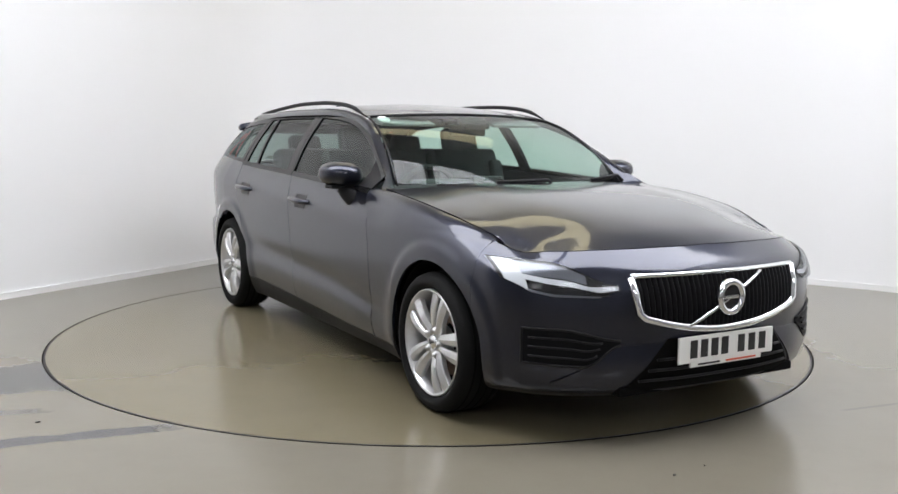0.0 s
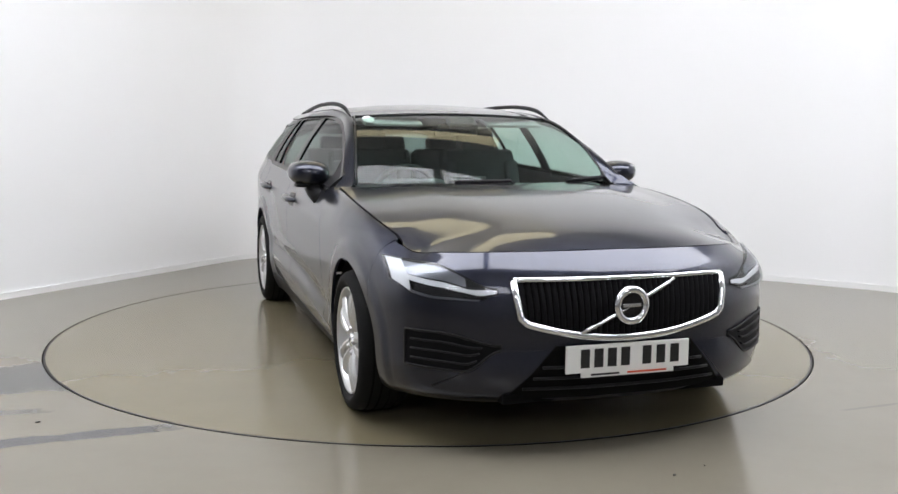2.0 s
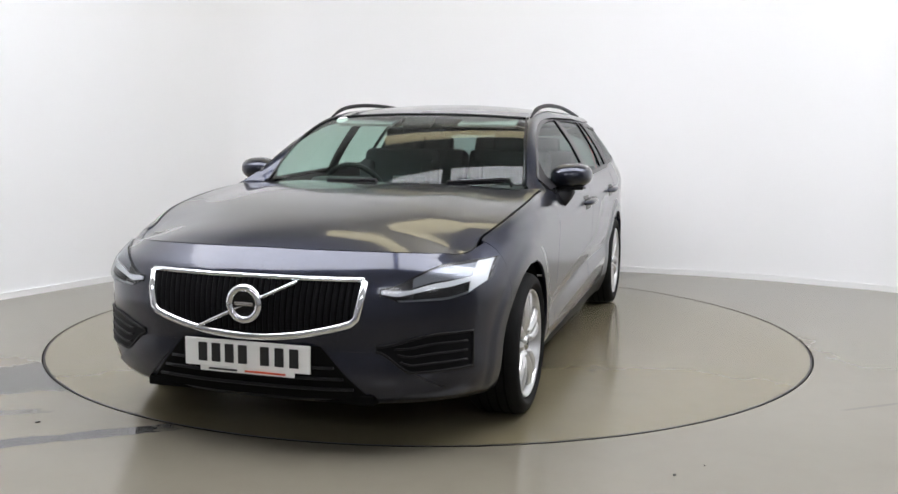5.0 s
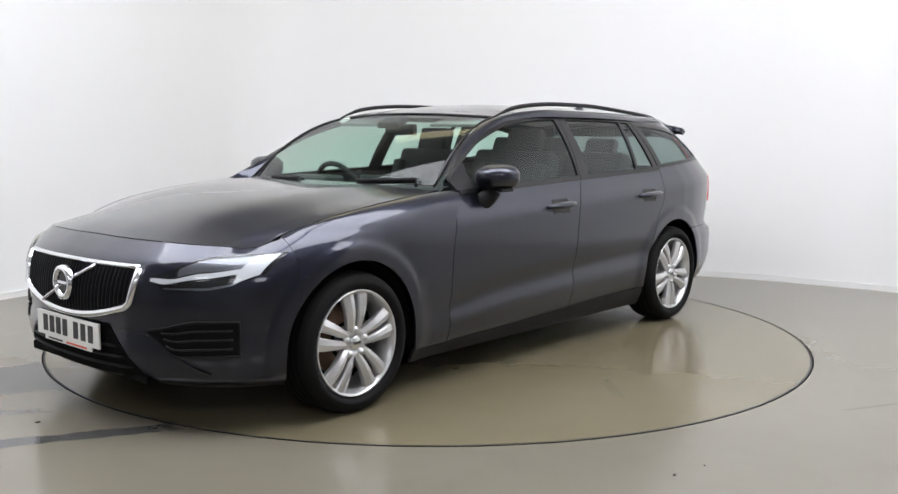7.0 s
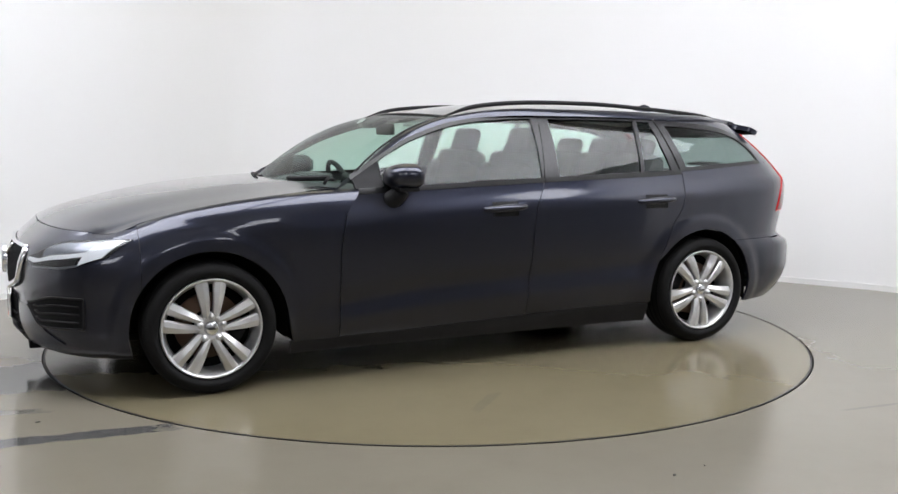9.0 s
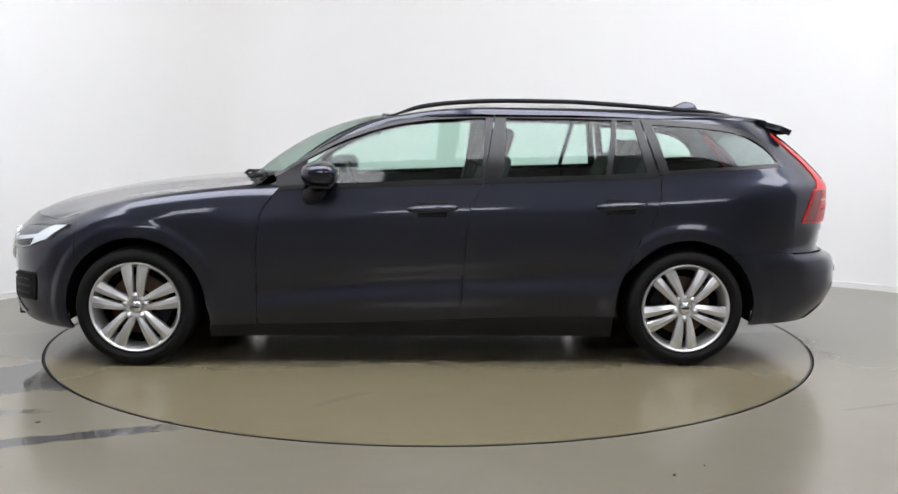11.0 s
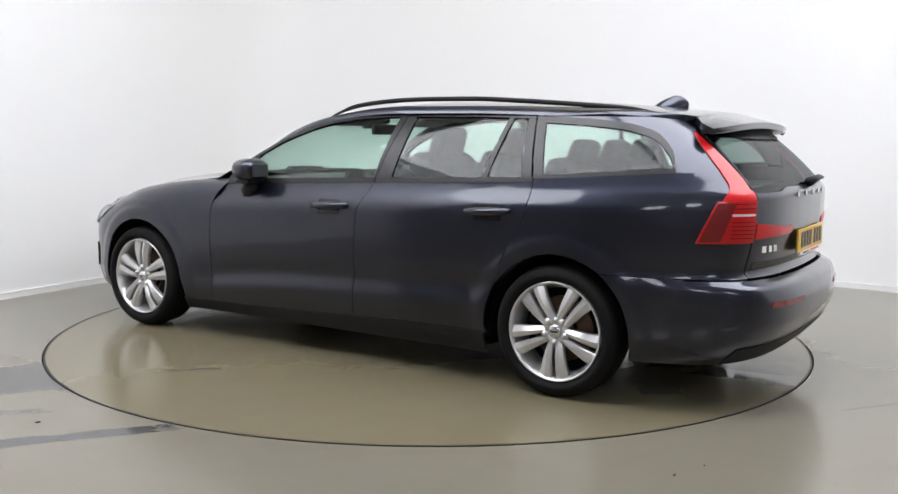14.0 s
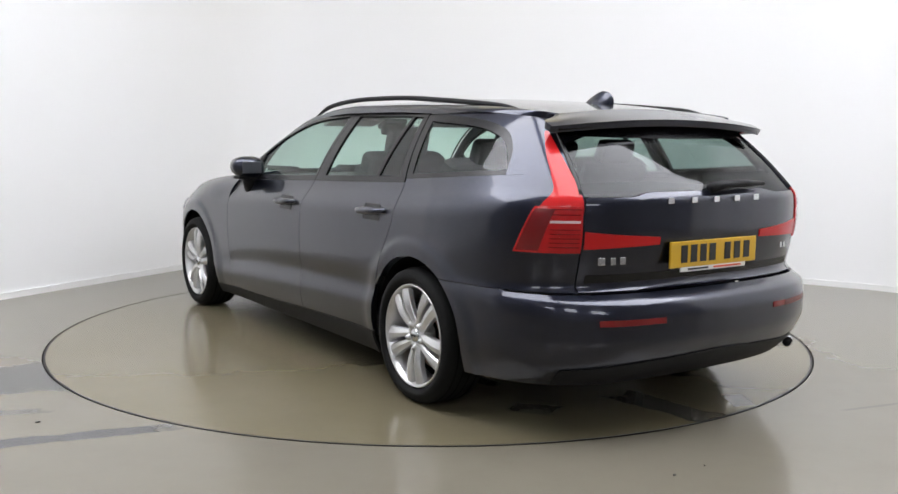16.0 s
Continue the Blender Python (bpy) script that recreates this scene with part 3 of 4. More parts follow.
def quarters():
    for side in (1, -1):
        xs = [0, 0.06] + steps(30, 0.1, 1.0)
        zlo = lambda x: max(0.60 if x < -1.45 else 0.50, arch(x) if -1.82 < x < -1.06 else 0)
        q = sheet("rear_quarter", side_map(lambda z: DOOR_BACK(z) - GAP, const(-2.02), zlo, lambda x: BELT(x) + 0.0), xs, steps(30), PAINT, CAR, side=side, away=(0, 1, 0))
        sl = lambda top, bot: (lambda z: lerp(bot, top, (z - 0.97) / 0.33))
        bt = lambda x: BELT(x) + 0.012
        wt = lambda x: WIN_TOP(x) - 0.003
        # quarter light: black surround and pane
        for name, xa, xb, lo, hi in (("window_surround", sl(-1.213, -1.299), const(-1.945), lambda x: BELT(x) + 0.001, lambda x: BELT(x) + 0.022),
                                     ("window_surround", sl(-1.213, -1.299), const(-1.945), lambda x: max(WIN_TOP(x) - 0.020, BELT(x) + 0.021), lambda x: WIN_TOP(x) + 0.012),
                                     ("window_surround", sl(-1.214, -1.299), sl(-1.265, -1.348), lambda x: BELT(x) + 0.021, lambda x: WIN_TOP(x) - 0.018)):
            sheet(name, side_map(xa, xb, lo, hi), steps(36), steps(5), TRIM, q, side=side, away=(0, 1, 0))
        sheet("quarter_pane", side_map(sl(-1.262, -1.345), const(-1.94), lambda x: BELT(x) + 0.021, lambda x: max(WIN_TOP(x) - 0.018, BELT(x) + 0.022)), steps(24), steps(10), GLASS, q, off=-0.004, side=side, away=(0, 1, 0), rim=0)
        # pillar behind it
        sheet("rear_pillar", side_map(const(-1.24), const(-2.045), lambda x: lerp(WIN_TOP(x) + 0.010, BELT(x) + 0.001, smooth(-1.925, -1.955, x)), lambda x: max(CANT(x), WIN_TOP(x) + 0.0125)), steps(20, 0, 0.8) + steps(24, 0.81, 0.9) + steps(8, 0.91, 1.0), steps(16), PAINT, q, side=side, away=(0, 1, 0))
        # bumper side behind the wheel
        def f(u, v):
            z = lerp(0.215, 0.597, v)
            x0 = -AXLE - math.sqrt(max(ARCH ** 2 - (z - HUB_Z) ** 2, 0))
            x = lerp(x0, -2.02, u)
            return (x, flank(x, z), z)
        sheet("bumper_side", f, steps(10), steps(18), PAINT, q, side=side, away=(0, 1, 0))


ROOF_MID = table((0.17, 1.326), (-0.1, 1.370), (-0.4, 1.396), (-0.8, 1.400), (-1.2, 1.389), (-1.6, 1.365), (-2.0, 1.325))
ROOF_SIDE = table((0.09, 1.306), (-0.15, 1.342), (-0.4, 1.357), (-1.0, 1.354), (-1.55, 1.334), (-2.0, 1.292))
ROOF_Y = table((0.09, 0.592), (-0.3, 0.588), (-1.0, 0.584), (-1.6, 0.565), (-2.0, 0.540))


def screen_point(s, v):
    a = s * s
    base = Vector((0.985 - 0.262 * a, 0.728 * s, 0.940 + 0.012 * a))
    head = Vector((0.175 - 0.090 * a, 0.592 * s, 1.327 - 0.021 * a))
    p = base.lerp(head, v)
    p.z += 0.075 * 4 * v * (1 - v) * (1 - 0.12 * a)
    p.x += 0.012 * 4 * v * (1 - v)
    return p


def top():
    sheet("windscreen", lambda s, v: screen_point(s * 0.985, 0.02 + 0.96 * v), steps(30, -1, 1), steps(16), GLASS, CAR, off=-0.003, away=(0.5, 0, 1), rim=0)
    for s in (1, -1):
        tube("windscreen_trim", [screen_point(0.985 * s, k) + Vector((0, 0, 0.001)) for k in steps(14)], 0.006, TRIM, CAR)
    tube("windscreen_trim", [screen_point(k, 0.985) for k in steps(16, -1, 1)], 0.007, TRIM, CAR)

    def roof(s, v):
        x0, x1 = 0.168 - 0.090 * s * s, -1.945
        x = lerp(x0, x1, v)
        return (x, s * ROOF_Y(x), ROOF_MID(x) - (ROOF_MID(x) - ROOF_SIDE(x)) * s * s)
    sheet("roof", roof, steps(24, -1, 1), steps(40), PAINT, CAR, away=(0, 0, 1))
    sheet("headliner", lambda s, v: Vector(roof(s * 0.98, 0.03 + 0.94 * v)) - Vector((0, 0, 0.035)), steps(8, -1, 1), steps(16), HEADLINE, CAR, away=(0, 0, 1), rim=0)
    # windscreen pillars and roof sides
    for side in (1, -1):
        def f(k, w):
            xs = lerp(0.835, -1.95, k)
            if xs > 0.775:
                inner = screen_point(1.0, 0) + Vector((xs - 0.775, 0.6 * (xs - 0.775), -0.25 * (xs - 0.775)))
            elif xs > 0:
                inner = screen_point(1.0, min((0.775 - xs) / 0.775, 1))
            else:
                x = xs + 0.085 * max(1 + xs / 0.6, 0)
                inner = Vector((x, ROOF_Y(x), ROOF_SIDE(x)))
            z = lerp(WIN_TOP(xs) + 0.014, CANT(xs), smooth(-1.25, -1.60, xs))
            z -= 0.066 * smooth(0.72, 0.835, xs)
            outer = Vector((xs, flank(xs, min(z, 1.3)), z))
            p = inner.lerp(outer, w)
            p += Vector((0, 0.35, 0.9)) * 0.018 * 4 * w * (1 - w) * (0.25 + 0.75 * smooth(0.4, 0.0, xs))
            return p
        sheet("roof_side", f, steps(70), steps(8), PAINT, CAR, side=side, away=(0, 1, 1), rim=0)
        rail = [(0.125, 0.612, 1.308), (-0.06, 0.612, 1.362), (-0.346, 0.610, 1.389), (-0.686, 0.607, 1.393), (-0.988, 0.604, 1.385), (-1.575, 0.590, 1.345), (-1.80, 0.575, 1.312)]
        tube("roof_rail", spline(rail, 40), 0.0135, PLASTIC, CAR, "black roof rail", squash=0.9, side=side, taper=[min(1, 0.35 + 0.12 * min(i, 40 - i)) for i in range(41)])


# ---------------------------------------------------------------- tail
UPRIGHT = table((0.938, -2.150), (0.98, -2.165), (1.05, -2.120), (1.12, -2.055), (1.225, -1.955))


def tail():
    u_h = 0.385                                         # hatch edge on the rear outline
    u_c = lambda z: plan_u(REAR_PLAN, -2.02 - TAIL(z))

    def both(s, z, lo, hi):
        p = rear_skin(lerp(lo, hi(z) if callable(hi) else hi, abs(s)), z)
        return (p.x, p.y * (1 if s >= 0 else -1), p.z)
    bumper = sheet("rear_bumper", lambda s, v: both(s, lerp(0.215, 0.592, v), 0, u_c), steps(64, -1, 1), steps(26), PAINT, CAR, away=(-1, 0, 0))
    sheet("diffuser", lambda s, v: both(s, lerp(0.222, 0.335 - 0.04 * abs(s), v), 0, 0.47), steps(40, -1, 1), steps(10), PLASTIC, bumper, "black plastic lower bumper", off=0.006, away=(-1, 0, 0))
    for s in (1, -1):
        sheet("reflector", lambda k, v: both(s, lerp(0.478, 0.502, v) + 0.012 * (k - 0.30), 0, k), steps(8, 0.17, 0.37), steps(2), RED_DARK, bumper, "slim dark red reflector", off=0.004, away=(-1, 0, 0))
    tube("exhaust_trim", [(-2.14, -0.62, 0.255), (-2.285, -0.62, 0.266)], 0.045, CHROME, bumper, "chrome exhaust trim", squash=0.6, n=20)
    # black plug in the trim stands in for the shaded bore
    tube("exhaust_bore_shade", [(-2.15, -0.62, 0.255), (-2.2865, -0.62, 0.266)], 0.036, MATT, bumper, "black plug for the shade in the exhaust opening", squash=0.6, n=20)
    hatch = sheet("tailgate", lambda s, v: both(s, lerp(0.602, 0.972 + 0.018 * (1 - smooth(0.45, 0.62, abs(s))), v), 0, u_h), steps(40, -1, 1), steps(24), PAINT, CAR, away=(-1, 0, 0))
    sheet("rear_window", lambda s, v: both(s, lerp(0.975 + 0.018 * (1 - smooth(0.45, 0.62, abs(s))), 1.262, v), 0, lambda z: 0.395), steps(30, -1, 1), steps(14), GLASS_DARK, hatch, off=-0.002, away=(-1, 0, 0.6), rim=0)
    # shade under the spoiler, put on the glass as a black band
    sheet("spoiler_shade", lambda s, v: both(s, lerp(1.200 + 0.012 * s * s, 1.258, v), 0, 0.390), steps(24, -1, 1), steps(3), TRIM, hatch, "black band for the spoiler shade on the window top", off=0.004, away=(-1, 0, 0.6), rim=0.003)
    for s in (1, -1):
        tube("window_seal", [rear_skin(0.40, z) * 1.0 if s > 0 else Vector((1, -1, 1)) * rear_skin(0.40, z) for z in steps(12, 0.98, 1.235)], 0.010, TRIM, hatch)
    # corners between tailgate and quarter
    for s in (1, -1):
        sheet("tail_corner", lambda k, v: rear_skin(lerp(u_h + 0.006, max(u_c(lerp(0.60, 1.25, v)), 0.46), k), lerp(0.60, 1.25, v)), steps(14), steps(34), PAINT, CAR, side=s, away=(-1, 1, 0))
    # lamps
    for s in (1, -1):
        body = sheet("tail_lamp", lambda k, v: rear_skin(lerp(u_h + 0.004, plan_u(REAR_PLAN, lerp(-2.058, -2.135, v) - TAIL(lerp(0.758, 0.938, v))), k), lerp(0.758, 0.938, v)), steps(18), steps(14), RED, CAR, "red wrap-round tail lamp", off=0.006, rim=0.02, side=s, away=(-1, 1, 0))
        arm = lambda k, v: rear_skin(lerp(0.392 + 0.045 * v, plan_u(REAR_PLAN, UPRIGHT(lerp(0.938, 1.225, v)) - TAIL(lerp(0.938, 1.225, v))), k), lerp(0.938, 1.225, v))
        sheet("upright_lens", arm, steps(10), steps(16), RED, body, "tall red upper lens", off=0.006, rim=0.02, side=s, away=(-1, 1, 0))
        sheet("hatch_lens", lambda k, v: rear_skin(k, lerp(0.772 + 0.010 * (0.38 - k) / 0.23, lerp(0.812, 0.842, (k - 0.15) / 0.23), v)), steps(12, 0.155, 0.380), steps(4), RED, body, "red lens on the tailgate", off=0.005, side=s, away=(-1, 0, 0))
        for zz, w, mm in ((0.875, 0.010, CLEAR_RED), (0.780, 0.003, RED_DARK), (0.797, 0.003, RED_DARK), (0.814, 0.003, RED_DARK), (0.831, 0.003, RED_DARK), (0.848, 0.003, RED_DARK), (0.905, 0.004, RED_DARK), (0.925, 0.004, RED_DARK)):
            sheet("lens_bar", lambda k, v: rear_skin(lerp(u_h + 0.012, 0.50, k), zz + w * v), steps(10), steps(1), mm, body, off=0.0095, rim=0.004, side=s, away=(-1, 1, 0))
        # outer end of the lamp in a darker red
        sheet("dark_lens", lambda k, v: rear_skin(lerp(0.87, 0.995, k) * plan_u(REAR_PLAN, lerp(-2.066, -2.135, v) - TAIL(lerp(0.766, 0.930, v))), lerp(0.766, 0.930, v)), steps(6), steps(8), RED_DARK, body, "darker red outer lens", off=0.008, rim=0.004, side=s, away=(-1, 1, 0))
    # spoiler
    def sp(s, v):
        a = abs(s)
        x = lerp(-1.948, -2.118 + 0.06 * a ** 4, v)
        y0, z0 = ROOF_Y(-1.945), ROOF_MID(-1.945) - (ROOF_MID(-1.945) - ROOF_SIDE(-1.945)) * a * a
        return (x, s * lerp(y0, 0.648, smooth(0, 0.6, v)), lerp(z0, 1.283 - 0.036 * a * a, v))
    spoiler = sheet("spoiler", sp, steps(24, -1, 1), steps(8), PAINT, hatch, away=(0, 0, 1), rim=0.030)
    sheet("spoiler_underside", lambda s, v: Vector(sp(s * 0.95, 0.12 + 0.84 * v)) - Vector((0, 0, lerp(0.075, 0.022, v))), steps(20, -1, 1), steps(5), TRIM, spoiler, away=(0, 0, -1), rim=0.01)
    # wiper
    piv = rear_skin(0.0, 1.0)
    wip = tube("rear_wiper", [piv + Vector((-0.02, 0.02, 0)), piv + Vector((-0.03, -0.05, 0.012)), piv + Vector((-0.02, -0.2, 0.016)), piv + Vector((-0.012, -0.33, 0.012))], 0.017, PLASTIC, hatch, "black rear wiper", taper=[1.4, 1.2, 0.9, 0.5])
    # bright script, plain bars
    for y in (0.262, 0.131, 0.0, -0.131, -0.262):
        part("letter_bar", box(TAIL(0.955) + plan_d(y) - 0.004, y, 0.955, 0.006, 0.034, 0.024, 0.002), SATIN, hatch, "bright plain bar")
    for y0, w in ((0.57, 0.042), (0.52, 0.030), (0.478, 0.034)):
        part("badge_bar", box(TAIL(0.72) + plan_d(y0) - 0.004, y0, 0.722, 0.006, w * 0.75, 0.030, 0.002, m=Matrix.Rotation(-0.35, 4, "Z")), SATIN, hatch, "bright plain bar")
    for y0 in (-0.52, -0.555):
        part("badge_bar", box(TAIL(0.72) + plan_d(y0) - 0.004, y0, 0.728, 0.006, 0.022, 0.026, 0.002, m=Matrix.Rotation(0.35, 4, "Z")), SATIN, hatch, "bright plain bar")
    plate("number_plate", -1, TAIL(0.73) - 0.016, 0.735, PLATE_Y, hatch, "yellow number plate with black bars")
    sheet("plate_recess", lambda s, v: both(s, lerp(0.635, 0.668, v), 0, 0.36), steps(10, -1, 1), steps(2), TRIM, hatch, "dark release strip", off=0.003, away=(-1, 0, 0))


def plan_d(y):
    return next((p.x for p in REAR_PLAN if p.y >= abs(y)), 0)


def plate(name, way, x, z, mat, parent, label):
    """A number plate facing forwards (1) or backwards (-1), its characters plain bars."""
    base = part(name, box(x, 0, z, 0.010, 0.53, 0.108, 0.004), mat, parent, label)
    front = x + way * 0.006
    for k, y in enumerate((-0.186, -0.129, -0.072, -0.015, 0.078, 0.139, 0.200)):
        part("character_bar", box(front, way * y, z + 0.002, 0.003, 0.037, 0.072), INK, base)
    strip = part("dealer_strip", box(x, 0, z - 0.062, 0.008, 0.40, 0.022, 0.003), PLATE_W, base, "white strip under the plate")
    part("small_print", box(front, way * 0.08, z - 0.062, 0.003, 0.17, 0.007), INK_RED, strip)
    part("small_print", box(front, -way * 0.10, z - 0.062, 0.003, 0.12, 0.007), INK, strip)


# ---------------------------------------------------------------- face of the car
def face():
    def at(y, z, off=0.0):
        """A place on the nose at a side position and height."""
        lo, hi = 0.0, 1.0
        for _ in range(22):
            k = (lo + hi) / 2
            lo, hi = (k, hi) if front_skin(k, z).y < abs(y) else (lo, k)
        p = front_skin(lo, z)
        q = front_skin(min(lo + 0.02, 1), z)
        d = (q - p).normalized()
        n = Vector((d.y, -d.x, 0)) if d.y >= 0 else Vector((1, 0, 0))
        p = p + n * off
        return Vector((p.x, p.y if y >= 0 else -p.y, p.z))

    bot = table((0.0, 0.452), (0.22, 0.466), (0.36, 0.492), (0.425, 0.522), (0.45, 0.56))

    def gmap(s, v, off):
        y = s * 0.442
        z = lerp(bot(abs(y)) + 0.010, 0.664, v)
        y *= lerp(0.965, 1.0, (z - 0.46) / 0.2)
        return at(y, z, off)
    grille = sheet("grille", lambda s, v: gmap(s, v, 0.004), steps(36, -1, 1), steps(10), MATT, CAR, "black grille with vertical slats and bright frame", away=(1, 0, 0), rim=0.003)
    for i in range(-17, 18):
        s = i / 17.8
        sheet("slat", lambda k, v: gmap(s + k * 0.022, v, 0.007 + 0.012 * (1 - abs(k))), (-1, -0.4, 0.4, 1), steps(4), GRILLE, grille, away=(1, 0, 0), rim=0)
    ring = [(-0.447, 0.668), (-0.44, 0.60), (-0.428, 0.53), (-0.405, 0.510), (-0.36, 0.492), (-0.22, 0.463), (0, 0.448), (0.22, 0.463), (0.36, 0.492), (0.405, 0.510), (0.428, 0.53), (0.44, 0.60), (0.447, 0.668)]
    path = [at(y, z, 0.012) for y, z in ring[:3]] + [at(lerp(-0.405, 0.405, k), 0.447 + 0.063 * abs(lerp(-1, 1, k)) ** 2.0, 0.012) for k in steps(24)] + [at(y, z, 0.012) for y, z in ring[-3:]]
    topline = [at(lerp(0.447, -0.447, k), 0.672, 0.012) for k in steps(20)]
    tube("grille_frame", path, 0.016, CHROME, grille, "bright chrome surround", squash=1.0)
    tube("grille_frame", topline, 0.0105, CHROME, grille, "bright chrome surround")
    # diagonal bar and round emblem
    tube("slash_bar", [at(lerp(-0.20, 0.20, k), lerp(0.474, 0.662, k), 0.024) for k in steps(8)], 0.007, CHROME, grille, "bright diagonal bar")
    cx = at(0, 0.572, 0.03).x
    bm = bmesh.new()
    prof = ((0.047, 0.0), (0.050, 0.010), (0.060, 0.014), (0.072, 0.010), (0.075, 0.0), (0.075, -0.012))
    rings = [[bm.verts.new((cx + h, r * math.cos(t), 0.572 + r * math.sin(t))) for t in [2 * math.pi * i / 40 for i in range(40)]] for r, h in prof]
    for a, b in zip(rings, rings[1:]):
        for i in range(40):
            bm.faces.new((a[i], b[i], b[(i + 1) % 40], a[(i + 1) % 40]))
    emblem = part("emblem", bm, CHROME, grille, "round bright ring emblem", smooth=True)
    disc = bmesh.new()
    bmesh.ops.create_cone(disc, cap_ends=True, segments=40, radius1=0.049, radius2=0.047, depth=0.012, matrix=Matrix.Translation((cx - 0.004, 0, 0.572)) @ Matrix.Rotation(math.pi / 2, 4, "Y"))
    part("emblem_centre", disc, TRIM, emblem)
    part("emblem_bar", box(cx + 0.004, 0, 0.572, 0.004, 0.076, 0.014, 0.002), CHROME, emblem)
    plate("number_plate", 1, at(0, 0.37).x + 0.014, 0.372, PLATE_W, CAR, "white number plate with black bars")
    # lower intake with its bars
    def low(s, v, off):
        z = lerp(0.212, 0.420, v)
        return at(s * lerp(0.475, 0.29, v), z, off)
    intake = sheet("lower_intake", lambda s, v: low(s, v, 0.003), steps(24, -1, 1), steps(8), MATT, CAR, "black lower air intake", away=(1, 0, 0), rim=0.003)
    for v in (0.22, 0.42, 0.62):
        tube("intake_bar", [low(s, v, 0.008) for s in steps(16, -0.95, 0.95)], 0.006, PLASTIC, intake)
    for side in (1, -1):
        # slanted blade between intake and vent
        sheet("bumper_blade", lambda k, v: at(lerp(lerp(0.492, 0.31, v), lerp(0.72, 0.50, v), k), lerp(0.222, 0.405, v) + 0.030 * k * (1 - v), lerp(0.010, 0.001, v)), steps(8), steps(8), PAINT, CAR, side=side, away=(1, 0, 0), rim=0.02)
        # fog recess with three slats
        def fog(k, v, off):
            y = lerp(0.495, 0.805, k)
            lo = lerp(0.405, 0.318, smooth(0, 0.42, k)) + 0.012 * k
            hi = lerp(0.425, 0.468, smooth(0, 0.7, k))
            return at(y, lerp(lo, hi, v), off)
        rec = sheet("side_vent", lambda k, v: fog(k, v, 0.003), steps(20), steps(8), GRILLE, CAR, "black slatted side vent", side=side, away=(1, 0.3, 0), rim=0.004)
        for v in (0.22, 0.48, 0.74):
            tube("vent_slat", [fog(k, v, 0.005) for k in steps(14, 0.30 - 0.12 * v, 0.95)], 0.006, PLASTIC, rec, side=side, squash=0.7)
        tube("vent_frame", [fog(k, 1.0, 0.005) for k in steps(16, 0, 1)] + [fog(1, v, 0.005) for v in steps(5, 0.9, 0)] + [fog(k, 0, 0.005) for k in steps(16, 1, 0)], 0.005, PLASTIC, rec, side=side)
        # head lamp
        def lamp(k, v, off):
            y = lerp(0.505, 0.845, k ** 0.9)
            hi = lerp(0.640, 0.732, smooth(0, 0.55, k) * 0.75 + 0.25 * k)
            lo = lerp(0.614, 0.592, smooth(0.0, 0.18, k)) + 0.028 * smooth(0.55, 1, k) + 0.035 * max(k - 0.82, 0) / 0.18
            return at(y, lerp(lo, hi, v), off)
        unit = sheet("head_lamp", lambda k, v: lamp(k, v, 0.003), steps(28), steps(10), TRIM, CAR, "clear head lamp with a sideways T light guide", side=side, away=(1, 0.5, 0), rim=0.003)
        sheet("reflector_bowl", lambda k, v: lamp(k, 0.56 + 0.36 * v, 0.0055), steps(16, 0.28, 0.93), steps(3), REFLECT, unit, "silver reflector", side=side, away=(1, 0.5, 0), rim=0.002)
        sheet("projector", lambda k, v: lamp(k, 0.10 + 0.24 * v, 0.0055), steps(12, 0.30, 0.78), steps(3), PLASTIC, unit, "dark projector unit", side=side, away=(1, 0.5, 0), rim=0.002)
        sheet("light_guide", lambda k, v: lamp(k, lerp(0.30, 0.42, k) + lerp(0.5, 0.16, smooth(0, 0.3, k)) * v, 0.009), steps(20, 0.01, 0.86), steps(2), LIGHTGUIDE, unit, "white horizontal light guide", side=side, away=(1, 0.5, 0), rim=0.006)
        sheet("light_guide", lambda k, v: lamp(k, 0.06 + 0.90 * v, 0.0085), steps(5, 0.82, 0.965), steps(6), LIGHTGUIDE, unit, "white upright light guide", side=side, away=(1, 0.5, 0), rim=0.006)
        sheet("lower_bezel", lambda k, v: lamp(k, 0.02 + 0.07 * v, 0.007), steps(14, 0.16, 0.85), steps(1), REFLECT, unit, "thin silver bezel", side=side, away=(1, 0.5, 0), rim=0.003)
        sheet("lens", lambda k, v: lamp(k, v, 0.014), steps(28), steps(10), LENS, unit, "clear outer lens", side=side, away=(1, 0.5, 0), rim=0.010)


# ---------------------------------------------------------------- wheels
def lathe(profile, n, axis_y=True):
    verts, faces = [], []
    for r, y in profile:
        for i in range(n):
            t = 2 * math.pi * i / n
            verts.append((r * math.cos(t), y, r * math.sin(t)))
    for k in range(len(profile) - 1):
        for i in range(n):
            a, b = k * n + i, k * n + (i + 1) % n
            faces.append((a, b, b + n, a + n))
    return verts, faces


